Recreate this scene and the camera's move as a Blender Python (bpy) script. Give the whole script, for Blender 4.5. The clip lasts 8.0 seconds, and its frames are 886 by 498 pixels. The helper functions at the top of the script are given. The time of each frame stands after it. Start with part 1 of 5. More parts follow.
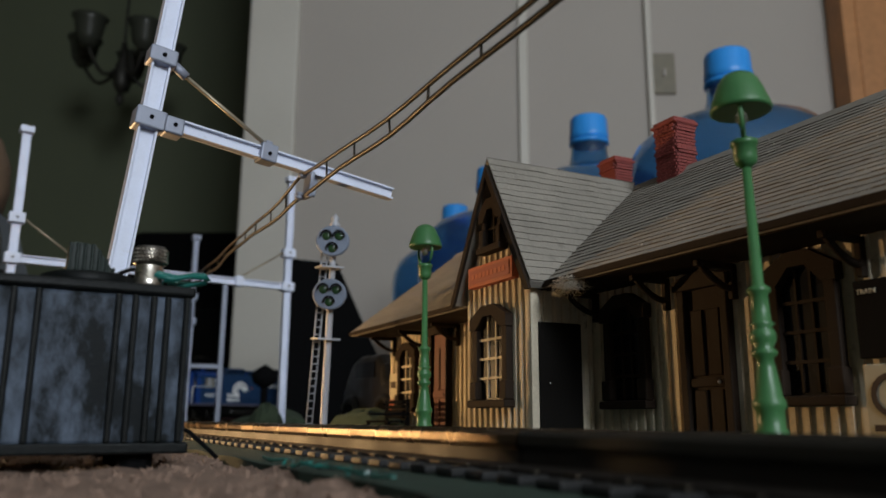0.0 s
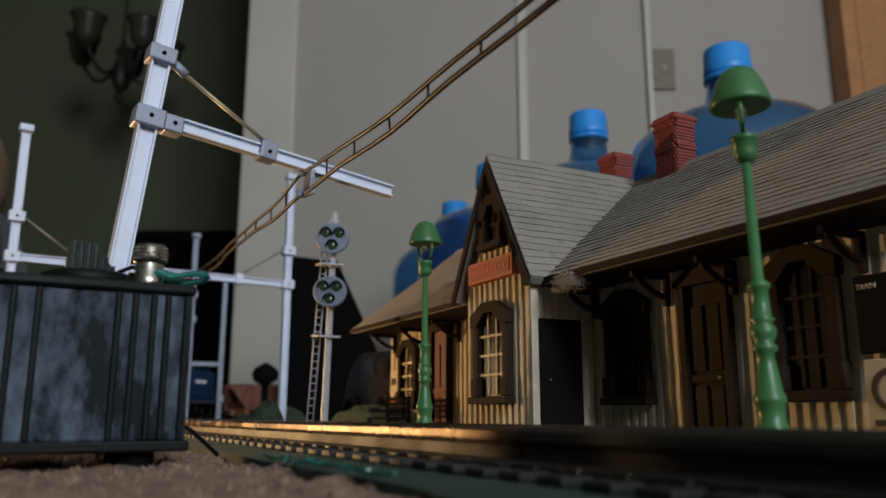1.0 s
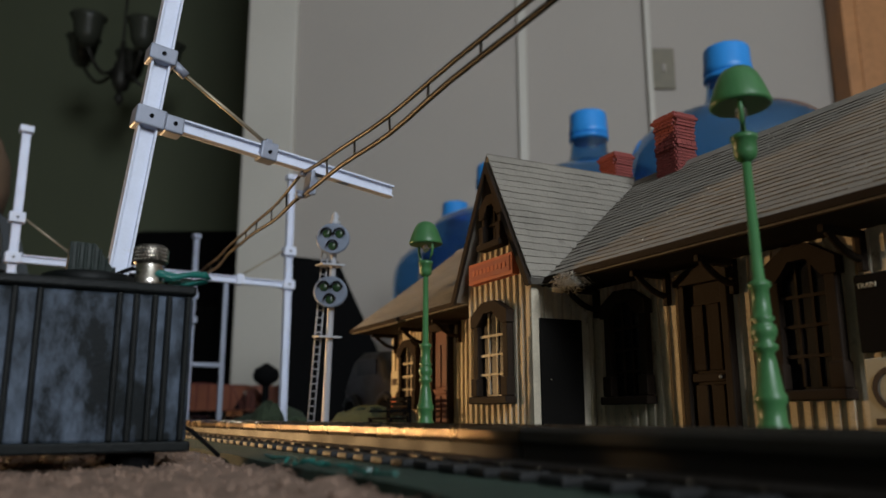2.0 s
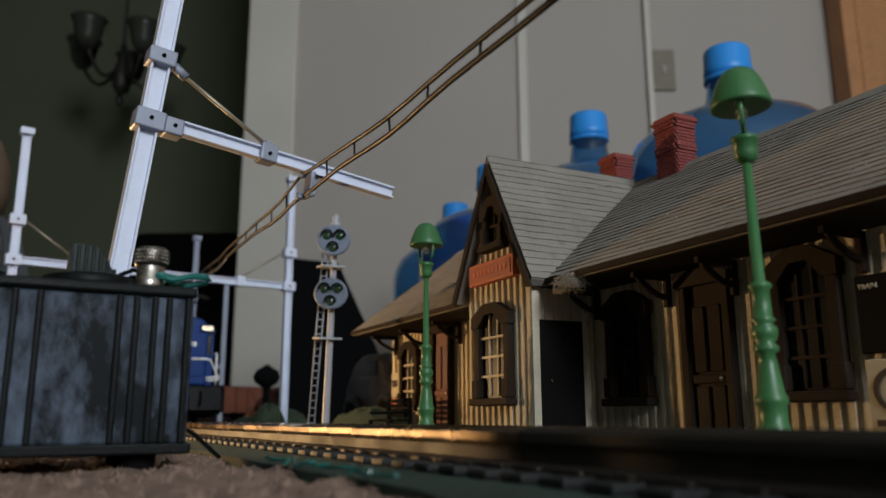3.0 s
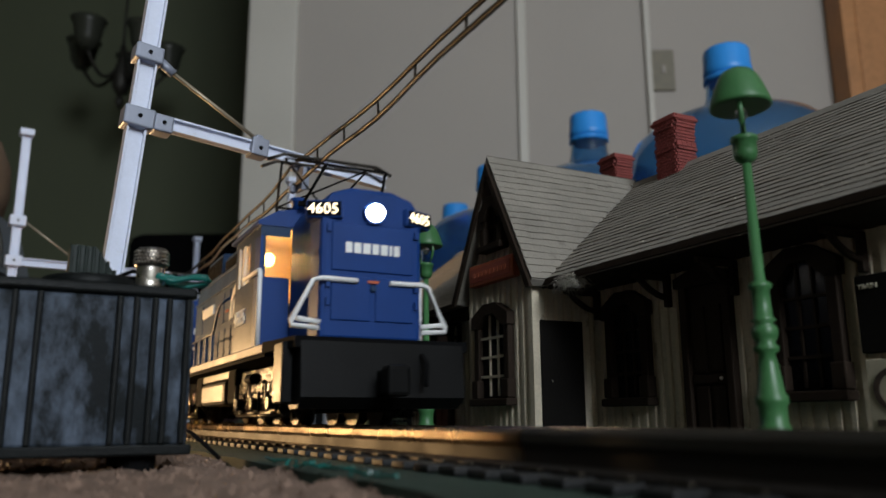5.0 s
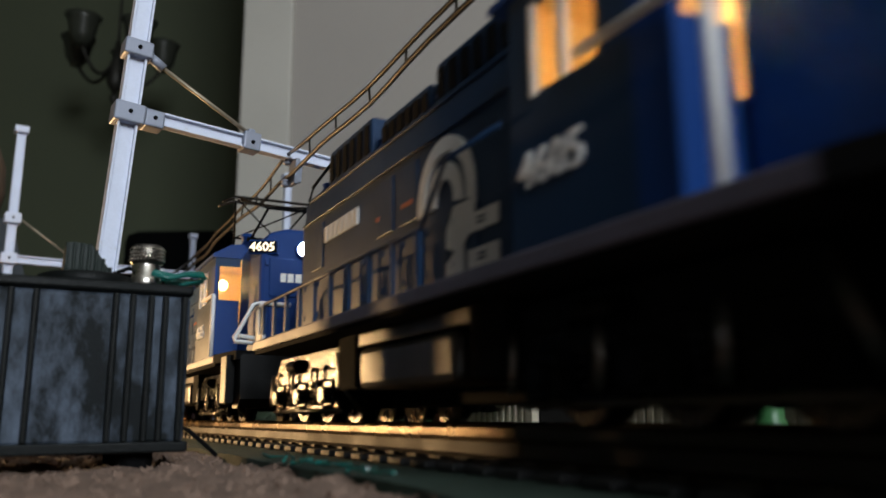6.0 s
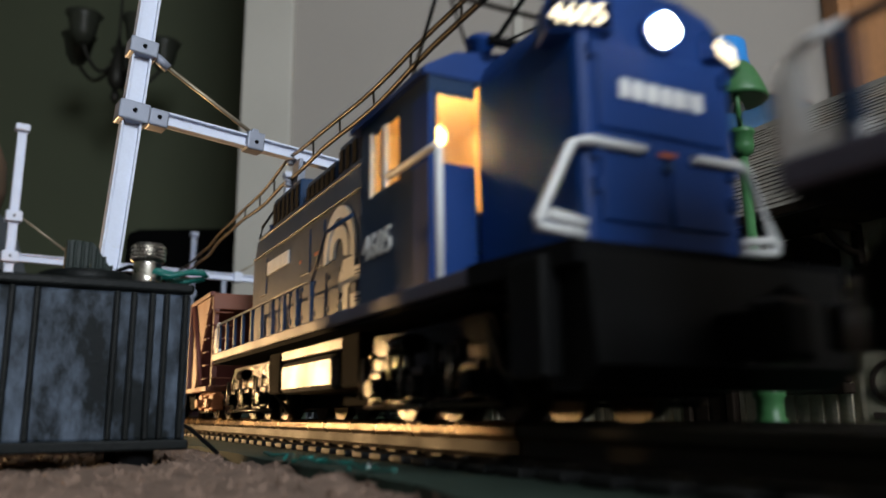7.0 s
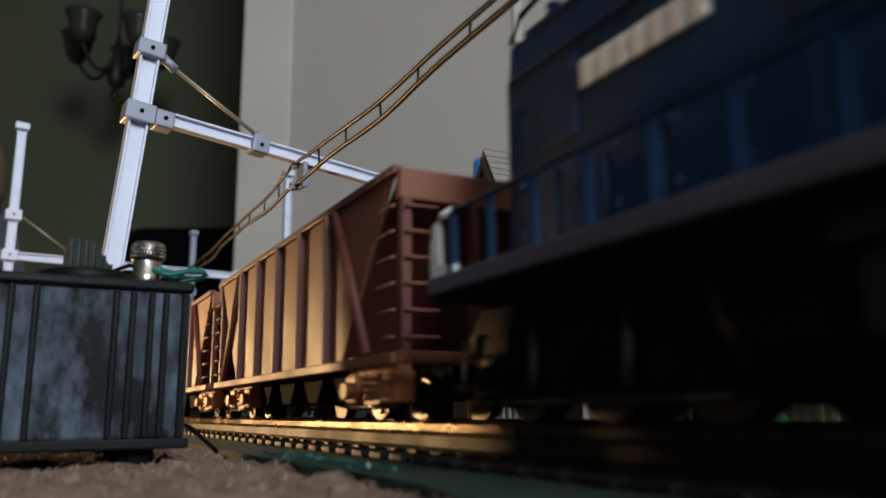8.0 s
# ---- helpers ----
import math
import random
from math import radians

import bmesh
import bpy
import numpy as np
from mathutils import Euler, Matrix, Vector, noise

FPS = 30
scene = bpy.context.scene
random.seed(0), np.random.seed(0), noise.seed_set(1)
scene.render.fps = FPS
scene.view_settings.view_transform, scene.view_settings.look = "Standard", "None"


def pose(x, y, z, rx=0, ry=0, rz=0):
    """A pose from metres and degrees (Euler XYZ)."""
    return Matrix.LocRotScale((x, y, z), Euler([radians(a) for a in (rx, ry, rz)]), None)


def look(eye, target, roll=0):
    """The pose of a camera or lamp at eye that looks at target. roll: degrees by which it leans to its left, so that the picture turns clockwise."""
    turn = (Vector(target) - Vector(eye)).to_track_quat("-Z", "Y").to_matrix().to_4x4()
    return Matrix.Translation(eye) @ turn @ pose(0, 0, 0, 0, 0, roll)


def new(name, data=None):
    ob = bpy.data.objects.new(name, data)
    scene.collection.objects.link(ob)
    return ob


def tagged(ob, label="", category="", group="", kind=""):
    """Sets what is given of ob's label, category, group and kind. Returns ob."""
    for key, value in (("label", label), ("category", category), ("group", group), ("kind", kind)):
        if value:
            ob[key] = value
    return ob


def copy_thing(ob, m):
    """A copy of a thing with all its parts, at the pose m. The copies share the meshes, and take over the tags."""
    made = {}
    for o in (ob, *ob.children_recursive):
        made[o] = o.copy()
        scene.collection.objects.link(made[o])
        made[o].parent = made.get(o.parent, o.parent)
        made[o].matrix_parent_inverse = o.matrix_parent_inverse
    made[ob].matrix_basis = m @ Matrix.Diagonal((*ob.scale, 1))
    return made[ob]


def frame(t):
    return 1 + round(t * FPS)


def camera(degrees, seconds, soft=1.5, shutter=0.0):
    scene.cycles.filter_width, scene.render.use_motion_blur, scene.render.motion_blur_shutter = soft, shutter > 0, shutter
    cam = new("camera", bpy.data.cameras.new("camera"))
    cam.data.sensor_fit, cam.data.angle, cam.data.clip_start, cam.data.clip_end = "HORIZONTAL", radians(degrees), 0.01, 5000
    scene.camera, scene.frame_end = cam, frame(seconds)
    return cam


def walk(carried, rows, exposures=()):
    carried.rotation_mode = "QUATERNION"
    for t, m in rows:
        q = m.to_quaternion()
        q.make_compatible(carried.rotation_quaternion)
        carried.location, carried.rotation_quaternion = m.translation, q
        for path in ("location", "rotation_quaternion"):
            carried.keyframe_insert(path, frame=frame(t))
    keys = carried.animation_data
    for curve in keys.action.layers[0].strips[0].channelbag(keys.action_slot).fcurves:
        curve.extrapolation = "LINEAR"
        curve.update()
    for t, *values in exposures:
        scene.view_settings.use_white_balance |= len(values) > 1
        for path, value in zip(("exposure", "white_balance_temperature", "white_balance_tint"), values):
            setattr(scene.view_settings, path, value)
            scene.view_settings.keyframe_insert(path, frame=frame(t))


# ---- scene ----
# ---- camera: a phone lying low on the carpet, nearly still ----
EYE = Vector((0.0, 0.0, 0.0185))
FOCAL, PITCH, YAW = 1400.0, radians(11.953), radians(27.06)


def aim(dx, dy):
    """Direction of view after the picture has drifted by dx, dy."""
    right, up = -dx, dy
    fwd = FOCAL * math.cos(PITCH) - up * math.sin(PITCH)
    z = up * math.cos(PITCH) + FOCAL * math.sin(PITCH)
    return Vector((math.sin(YAW) * right - math.cos(YAW) * fwd, math.cos(YAW) * right + math.sin(YAW) * fwd, z))


cam = camera(58.5, 8.0, soft=1.6, shutter=0.35)
cam.data.dof.use_dof = True
cam.data.dof.focus_distance = 0.33
cam.data.dof.aperture_fstop = 15.0
DRIFT = [(0.0, 0, 5.6, .25), (0.25, 0, 4.2, .16), (0.5, 0, 2.3, .08), (1.0, 0, 0, 0), (1.5, 0.3, -1, -.1), (1.7, 0.5, -0.6, -.12), (3.0, 1.5, 2.9, -.2),
         (3.5, 2, 4.4, -.18), (4.0, 2, 5.1, -.23), (4.5, 2.5, 5.1, -.25), (4.7, 2.5, 4.9, -.26), (6.0, -5, -2.6, -.5), (6.5, -5, -4.6, -.5),
         (7.0, -3.5, -6.1, -.5), (7.5, -4, -7.4, -.5), (8.0, -4, -8.4, -.5)]
walk(cam, [(t, look(EYE, EYE + aim(dx, dy), roll)) for t, dx, dy, roll in DRIFT], exposures=[(0.0, 0.0), (5.2, 0.0), (6.5, 0.18), (8.0, 0.28)])

# ---- light: dim daylight from a window behind the camera, one small warm lamp on the carpet ----
world = bpy.data.worlds.new("world")
scene.world = world
world.use_nodes = True
sky = world.node_tree.nodes.new("ShaderNodeTexSky")
sky.sky_type, sky.sun_disc, sky.sun_elevation, sky.sun_rotation = "NISHITA", False, radians(22), radians(200)
world.node_tree.links.new(sky.outputs[0], world.node_tree.nodes["Background"].inputs[0])
world.node_tree.nodes["Background"].inputs[1].default_value = 0.05


def room(x, y, z=0.0):
    """A place in the room, x to the right of the camera and y ahead of it."""
    return Vector((math.sin(YAW) * x - math.cos(YAW) * y, math.cos(YAW) * x + math.sin(YAW) * y, z))


ROOM_TURN = 62.94


def area_lamp(name, place, target, w, h, power, colour):
    data = bpy.data.lights.new(name, "AREA")
    data.shape, data.size, data.size_y, data.energy, data.color = "RECTANGLE", w, h, power, colour
    ob = new(name, data)
    ob.matrix_world = look(place, target)
    return ob


area_lamp("window_daylight", room(1.22, -2.57, 1.5), room(0.2, 1.2, 0.6), 1.2, 1.1, 94.0, (0.83, 0.905, 0.975))
data = bpy.data.lights.new("lantern_light", "SPOT")
data.energy, data.color, data.shadow_soft_size, data.spot_size, data.spot_blend = 4.0, (1.0, 0.61, 0.27), 0.006, radians(112), 0.6
new("lantern_light", data).matrix_world = look((-0.644, -0.072, 0.044), (-0.340, 0.16, 0.058))


# ---- materials ----
def mat(name, col, rough=0.6, metal=0.0, vary=0.18, scale=40, bump=0.15, fine=700, emit=0.0, glass=0.0, coat=0.0, dirt=None, dirt_amount=0.0, ior=1.45, alpha=1.0,
        spread=0.12, emit_col=None, streak=1.0):
    m = bpy.data.materials.new(name)
    m.use_nodes = True
    nt = m.node_tree
    b = nt.nodes["Principled BSDF"]
    co = nt.nodes.new("ShaderNodeTexCoord")
    n1 = nt.nodes.new("ShaderNodeTexNoise")
    n1.inputs["Scale"].default_value, n1.inputs["Detail"].default_value = scale, 6
    n2 = nt.nodes.new("ShaderNodeTexNoise")
    n2.inputs["Scale"].default_value, n2.inputs["Detail"].default_value = fine, 4
    nt.links.new(co.outputs["Object"], n1.inputs["Vector"])
    nt.links.new(co.outputs["Object"], n2.inputs["Vector"])
    info = nt.nodes.new("ShaderNodeObjectInfo")
    add = nt.nodes.new("ShaderNodeMath")
    add.operation = "MULTIPLY_ADD"
    add.inputs[1].default_value = 0.5
    nt.links.new(n2.outputs["Fac"], add.inputs[0])
    nt.links.new(n1.outputs["Fac"], add.inputs[2])
    add2 = nt.nodes.new("ShaderNodeMath")
    add2.operation = "MULTIPLY_ADD"
    add2.inputs[1].default_value = spread
    nt.links.new(info.outputs["Random"], add2.inputs[0])
    nt.links.new(add.outputs[0], add2.inputs[2])
    ramp = nt.nodes.new("ShaderNodeMapRange")
    ramp.inputs[1].default_value, ramp.inputs[2].default_value = 0.45, 1.1
    ramp.inputs[3].default_value, ramp.inputs[4].default_value = 1 - vary, 1 + vary
    nt.links.new(add2.outputs[0], ramp.inputs[0])
    mul = nt.nodes.new("ShaderNodeVectorMath")
    mul.operation = "SCALE"
    mul.inputs[0].default_value = col
    nt.links.new(ramp.outputs[0], mul.inputs["Scale"])
    out = mul.outputs[0]
    if dirt:
        n3 = nt.nodes.new("ShaderNodeTexNoise")
        n3.inputs["Scale"].default_value, n3.inputs["Detail"].default_value, n3.inputs["Roughness"].default_value = scale * 1.7, 9, 0.7
        mp = nt.nodes.new("ShaderNodeMapping")
        mp.inputs["Scale"].default_value = (1.0, 1.0, streak)
        nt.links.new(co.outputs["Object"], mp.inputs["Vector"])
        nt.links.new(mp.outputs[0], n3.inputs["Vector"])
        r3 = nt.nodes.new("ShaderNodeMapRange")
        r3.inputs[1].default_value, r3.inputs[2].default_value = 0.62 - 0.25 * dirt_amount, 0.75 - 0.15 * dirt_amount
        nt.links.new(n3.outputs["Fac"], r3.inputs[0])
        mix = nt.nodes.new("ShaderNodeMix")
        mix.data_type = "RGBA"
        nt.links.new(r3.outputs[0], mix.inputs[0])
        nt.links.new(out, mix.inputs[6])
        mix.inputs[7].default_value = (*dirt, 1)
        out = mix.outputs[2]
    nt.links.new(out, b.inputs["Base Color"])
    rr = nt.nodes.new("ShaderNodeMapRange")
    rr.inputs[1].default_value, rr.inputs[2].default_value = 0.3, 0.75
    rr.inputs[3].default_value, rr.inputs[4].default_value = max(rough - 0.08, 0.02), min(rough + 0.1, 1)
    nt.links.new(n1.outputs["Fac"], rr.inputs[0])
    nt.links.new(rr.outputs[0], b.inputs["Roughness"])
    b.inputs["Metallic"].default_value = metal
    b.inputs["IOR"].default_value = ior
    b.inputs["Transmission Weight"].default_value = glass
    b.inputs["Coat Weight"].default_value = coat
    b.inputs["Alpha"].default_value = alpha
    if emit:
        b.inputs["Emission Color"].default_value = (*(emit_col or col), 1)
        b.inputs["Emission Strength"].default_value = emit
    if bump:
        bn = nt.nodes.new("ShaderNodeBump")
        bn.inputs["Strength"].default_value, bn.inputs["Distance"].default_value = bump, 0.0008
        nt.links.new(n2.outputs["Fac"], bn.inputs["Height"])
        nt.links.new(bn.outputs[0], b.inputs["Normal"])
    return m


CARPET = mat("carpet_pile", (0.185, 0.122, 0.090), 0.95, vary=0.35, scale=90, fine=900, bump=0.6)
FELT = mat("green_mat", (0.016, 0.034, 0.022), 0.9, vary=0.3, scale=60, fine=1500, bump=0.5)
WALLPAINT = mat("wall_paint", (0.405, 0.368, 0.330), 0.7, vary=0.06, scale=2, fine=120, bump=0.15)
TRIMPAINT = mat("trim_paint", (0.56, 0.53, 0.47), 0.45, vary=0.05, scale=4, fine=90, bump=0.05)
DARKWALL = mat("olive_wall", (0.115, 0.13, 0.08), 0.8, vary=0.08, scale=2, fine=80)
CEIL = mat("ceiling_paint", (0.5, 0.5, 0.46), 0.9, vary=0.05, scale=3, fine=150)
WOODBROWN = mat("brown_wood", (0.42, 0.19, 0.07), 0.5, vary=0.3, scale=6, fine=60, bump=0.1)
WHITEMETAL = mat("white_enamel", (0.62, 0.66, 0.78), 0.42, vary=0.08, scale=60, fine=900, bump=0.08, dirt=(0.5, 0.5, 0.5), dirt_amount=0.1)
GREYMETAL = mat("cast_zinc", (0.25, 0.27, 0.33), 0.5, 0.3, vary=0.12, scale=120, fine=1500, bump=0.15)
BRASS = mat("tarnished_wire", (0.034, 0.028, 0.021), 0.45, 0.5, vary=0.25, scale=90, fine=800)
STRAW = mat("pale_brass_rod", (0.33, 0.28, 0.20), 0.4, 0.5, vary=0.15, scale=90, fine=900)
RAILWEB = mat("oxidised_rail_web", (0.016, 0.012, 0.009), 0.6, 0.2, vary=0.3, scale=80, fine=900)
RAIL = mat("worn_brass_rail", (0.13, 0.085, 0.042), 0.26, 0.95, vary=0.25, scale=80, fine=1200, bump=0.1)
RAILDULL = mat("dark_rail", (0.020, 0.017, 0.012), 0.6, 0.3, vary=0.3, scale=80, fine=1200, bump=0.15)
TIE = mat("black_tie", (0.008, 0.008, 0.008), 0.6, vary=0.3, scale=90, fine=900)
BLACKBOX = mat("black_bakelite", (0.006, 0.008, 0.009), 0.5, vary=0.3, scale=26, fine=1100, bump=0.12, dirt=(0.115, 0.145, 0.195), dirt_amount=0.78, ior=1.2, streak=0.45)
BLACKRIB = mat("black_rib", (0.004, 0.005, 0.005), 0.5, ior=1.25, vary=0.3, scale=60, fine=900, bump=0.2)
BLACK = mat("matt_black", (0.003, 0.003, 0.0033), 0.95, ior=1.2, vary=0.25, scale=30, fine=600)
GLOSSBLACK = mat("gloss_black_plastic", (0.004, 0.004, 0.004), 0.42, ior=1.2, vary=0.2, scale=60, fine=900, bump=0.1)
NICKEL = mat("nickel", (0.62, 0.58, 0.52), 0.25, 1.0, vary=0.1, scale=100, fine=1500, bump=0.05)
WIREGREEN = mat("green_insulation", (0.01, 0.12, 0.10), 0.35, vary=0.15, scale=200, fine=1500, bump=0.05)
LAMPGREEN = mat("green_lamp_paint", (0.045, 0.145, 0.05), 0.38, vary=0.15, scale=80, fine=1500, bump=0.1)
SIGGREY = mat("blue_grey_paint", (0.16, 0.19, 0.25), 0.5, vary=0.12, scale=80, fine=1500)
SILVER = mat("silver_paint", (0.36, 0.37, 0.40), 0.55, 0.1, vary=0.12, scale=80, fine=1500)
LENS = mat("dark_green_lens", (0.02, 0.05, 0.02), 0.12, vary=0.1, coat=0.6)
BOARD = mat("cream_boards", (0.56, 0.50, 0.385), 0.75, vary=0.22, scale=45, fine=600, bump=0.4, dirt=(0.2, 0.15, 0.1), dirt_amount=0.15)
BATTEN = mat("cream_batten", (0.55, 0.48, 0.36), 0.7, vary=0.22, scale=60, fine=700, bump=0.35, spread=0.3)
BROWNTRIM = mat("brown_trim", (0.024, 0.016, 0.011), 0.7, ior=1.2, vary=0.2, scale=60, fine=900, bump=0.25)
DARKDOOR = mat("charcoal_door", (0.010, 0.009, 0.008), 0.85, ior=1.15, vary=0.2, scale=50, fine=900)
REDDOOR = mat("rust_red_door", (0.13, 0.045, 0.03), 0.6, vary=0.2, scale=50, fine=900)
SHINGLE = mat("weathered_shingle", (0.215, 0.195, 0.165), 0.9, vary=0.22, scale=40, fine=700, bump=0.6, spread=0.16, dirt=(0.12, 0.10, 0.085), dirt_amount=0.12)
BRICK = mat("red_brick", (0.165, 0.032, 0.027), 0.7, vary=0.3, scale=120, fine=900, bump=0.5, spread=0.6)
MORTAR = mat("dark_mortar", (0.10, 0.03, 0.028), 0.9, vary=0.2, scale=120, fine=900)
REDSIGN = mat("red_sign", (0.42, 0.10, 0.045), 0.6, vary=0.15, scale=80, fine=900)
SIGNFIELD = mat("red_sign_field", (0.30, 0.065, 0.04), 0.6, vary=0.15, scale=80, fine=900)
PANE = mat("dark_pane", (0.004, 0.004, 0.005), 0.30, ior=1.2, vary=0.1, scale=40, bump=0.03)
JUG = mat("blue_polycarbonate", (0.24, 0.50, 0.79), 0.05, vary=0.04, scale=10, bump=0.03, fine=60, glass=0.96, ior=1.45)
JUGCAP = mat("blue_cap", (0.03, 0.28, 0.75), 0.4, vary=0.06, scale=30, bump=0.05)
NICKELDARK = mat("dull_nickel", (0.17, 0.155, 0.14), 0.4, 1.0, vary=0.1, scale=100, fine=1500, bump=0.05)
LINT = mat("grey_lint", (0.40, 0.37, 0.31), 0.95, vary=0.15, scale=90)
BULB = mat("clear_bulb", (0.9, 0.92, 0.9), 0.08, vary=0.02, glass=0.9, bump=0)
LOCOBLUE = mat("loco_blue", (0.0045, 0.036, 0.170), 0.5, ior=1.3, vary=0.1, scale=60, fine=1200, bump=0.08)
# The same loco blue with the shade of the sides mixed into its colour.
LOCODARK = mat("loco_blue_shaded", (0.011, 0.033, 0.082), 0.42, ior=1.27, vary=0.12, scale=50, fine=1200, bump=0.1)
SILL = mat("dusty_sill", (0.075, 0.07, 0.10), 0.5, vary=0.2, scale=60, fine=900)
WHITE = mat("white_paint", (0.78, 0.78, 0.76), 0.5, vary=0.08, scale=80, fine=900)
RAILWHITE = mat("white_handrail", (0.75, 0.75, 0.74), 0.5, vary=0.06, scale=80, fine=900)
HEADLAMP = mat("headlamp_glow", (1.0, 0.93, 0.8), 0.3, vary=0, bump=0, emit=45.0)
BOARDGLOW = mat("number_board_glow", (1.0, 0.85, 0.6), 0.4, vary=0, bump=0, emit=2.0)
CABGLOW = mat("cab_bulb_glow", (1.0, 0.62, 0.2), 0.4, vary=0, bump=0, emit=190.0)
CABINSIDE = mat("cab_inside", (0.62, 0.45, 0.24), 0.8, vary=0.3, scale=60)
CABPANE = mat("cab_pane", (0.9, 0.88, 0.84), 0.14, vary=0.02, bump=0, glass=0.95)
BOGIE = mat("oily_black_truck", (0.0025, 0.0024, 0.0022), 0.18, ior=1.12, vary=0.3, scale=90, fine=900, bump=0.2)
WHEEL = mat("steel_wheel", (0.055, 0.046, 0.034), 0.32, 0.9, vary=0.2, scale=90, fine=900)
TANK = mat("fuel_tank_black", (0.009, 0.008, 0.007), 0.36, vary=0.15, scale=60, fine=900)
RUST = mat("hopper_brown", (0.19, 0.065, 0.036), 0.6, vary=0.15, scale=50, fine=900, bump=0.15)
RUSTDARK = mat("hopper_rib_brown", (0.12, 0.035, 0.026), 0.6, vary=0.15, scale=50, fine=900)
ORANGE = mat("orange_truck_frame", (0.42, 0.16, 0.06), 0.55, vary=0.15, scale=80)
TAN = mat("tan_stucco", (0.14, 0.09, 0.055), 0.85, vary=0.2, scale=20, fine=300)
GREYROOF = mat("grey_roof", (0.10, 0.12, 0.14), 0.7, vary=0.2, scale=30, fine=300)
TOYTRUCK = mat("dusty_brown_paint", (0.013, 0.011, 0.009), 0.45, vary=0.2, scale=60)
MOUND = mat("green_foam", (0.03, 0.045, 0.025), 0.95, vary=0.4, scale=60, fine=500, bump=0.6)
POSTER = mat("aged_poster", (0.50, 0.45, 0.33), 0.8, vary=0.12, scale=60)
INK = mat("brown_ink", (0.06, 0.04, 0.03), 0.8, vary=0.1)
REDGLOW = mat("red_lens_glow", (1.0, 0.12, 0.04), 0.3, vary=0, bump=0, emit=0.8)
DARKRED = mat("dark_red_cloth", (0.014, 0.003, 0.004), 0.9, vary=0.2, scale=8)
BRONZE = mat("dark_bronze", (0.034, 0.032, 0.026), 0.5, 0.4, vary=0.2, scale=20)
SMOKEGLASS = mat("smoked_shade", (0.045, 0.048, 0.036), 0.35, vary=0.1, scale=10)
GRIP = mat("dark_green_plastic", (0.009, 0.016, 0.013), 0.5, ior=1.3, vary=0.2, scale=100, fine=900)
LANTERN = mat("lantern_glow", (1.0, 0.62, 0.26), 0.4, vary=0, bump=0, emit=3.0)


# ---- mesh helpers ----
def bx(bm, x0, x1, y0, y1, z0, z1, bev=0.0):
    g = bmesh.ops.create_cube(bm, size=1.0)["verts"]
    bmesh.ops.transform(bm, matrix=Matrix.LocRotScale(((x0 + x1) / 2, (y0 + y1) / 2, (z0 + z1) / 2), None, (abs(x1 - x0), abs(y1 - y0), abs(z1 - z0))), verts=g)
    if bev:
        es = list({e for v in g for e in v.link_edges})
        bmesh.ops.bevel(bm, geom=es, offset=bev, segments=2, affect="EDGES", profile=0.5)
    return bm


def cyl(bm, p0, p1, r0, r1=None, seg=12):
    p0, p1 = Vector(p0), Vector(p1)
    r1 = r0 if r1 is None else r1
    d = p1 - p0
    m = Matrix.Translation((p0 + p1) / 2) @ d.to_track_quat("Z", "Y").to_matrix().to_4x4()
    bmesh.ops.create_cone(bm, cap_ends=True, segments=seg, radius1=r0, radius2=r1, depth=d.length, matrix=m)
    return bm


def lathe(bm, prof, c=(0, 0, 0), seg=20):
    c = Vector(c)
    rings = [[bm.verts.new(c + Vector((r * math.cos(2 * math.pi * i / seg), r * math.sin(2 * math.pi * i / seg), z))) for i in range(seg)] for r, z in prof]
    for a, b in zip(rings, rings[1:]):
        for i in range(seg):
            f = bm.faces.new((a[i], a[(i + 1) % seg], b[(i + 1) % seg], b[i]))
            f.smooth = True
    for ring, flip in ((rings[0], True), (rings[-1], False)):
        bm.faces.new(ring[::-1] if flip else ring)
    return bm


def tube(bm, pts, r, seg=6):
    pts = [Vector(q) for q in pts]
    rings = []
    for i, q in enumerate(pts):
        d = (pts[min(i + 1, len(pts) - 1)] - pts[max(i - 1, 0)]).normalized()
        side = d.cross(Vector((0, 0, 1)) if abs(d.z) < 0.9 else Vector((1, 0, 0))).normalized()
        up = side.cross(d)
        rings.append([bm.verts.new(q + r * (math.cos(2 * math.pi * k / seg) * side + math.sin(2 * math.pi * k / seg) * up)) for k in range(seg)])
    for a, b in zip(rings, rings[1:]):
        for k in range(seg):
            f = bm.faces.new((a[k], a[(k + 1) % seg], b[(k + 1) % seg], b[k]))
            f.smooth = True
    bm.faces.new(rings[0][::-1])
    bm.faces.new(rings[-1])
    return bm


def prism(bm, poly, axis, a0, a1):
    """A polygon of (u, v) pairs drawn out along one axis: x gives (y, z), y gives (x, z), z gives (x, y)."""
    def put(u, v, a):
        return {"x": (a, u, v), "y": (u, a, v), "z": (u, v, a)}[axis]
    lo = [bm.verts.new(put(u, v, a0)) for u, v in poly]
    hi = [bm.verts.new(put(u, v, a1)) for u, v in poly]
    n = len(poly)
    bm.faces.new(lo[::-1])
    bm.faces.new(hi)
    for i in range(n):
        bm.faces.new((lo[i], lo[(i + 1) % n], hi[(i + 1) % n], hi[i]))
    bmesh.ops.recalc_face_normals(bm, faces=bm.faces)
    return bm


def mesh(name, bm, material):
    bmesh.ops.recalc_face_normals(bm, faces=bm.faces)
    me = bpy.data.meshes.new(name)
    bm.to_mesh(me)
    bm.free()
    me.materials.append(material)
    return me


def part(name, bm, material, parent=None, label=""):
    ob = new(name, mesh(name, bm, material))
    if parent is not None:
        ob.parent = parent
    if label:
        tagged(ob, label)
    return ob


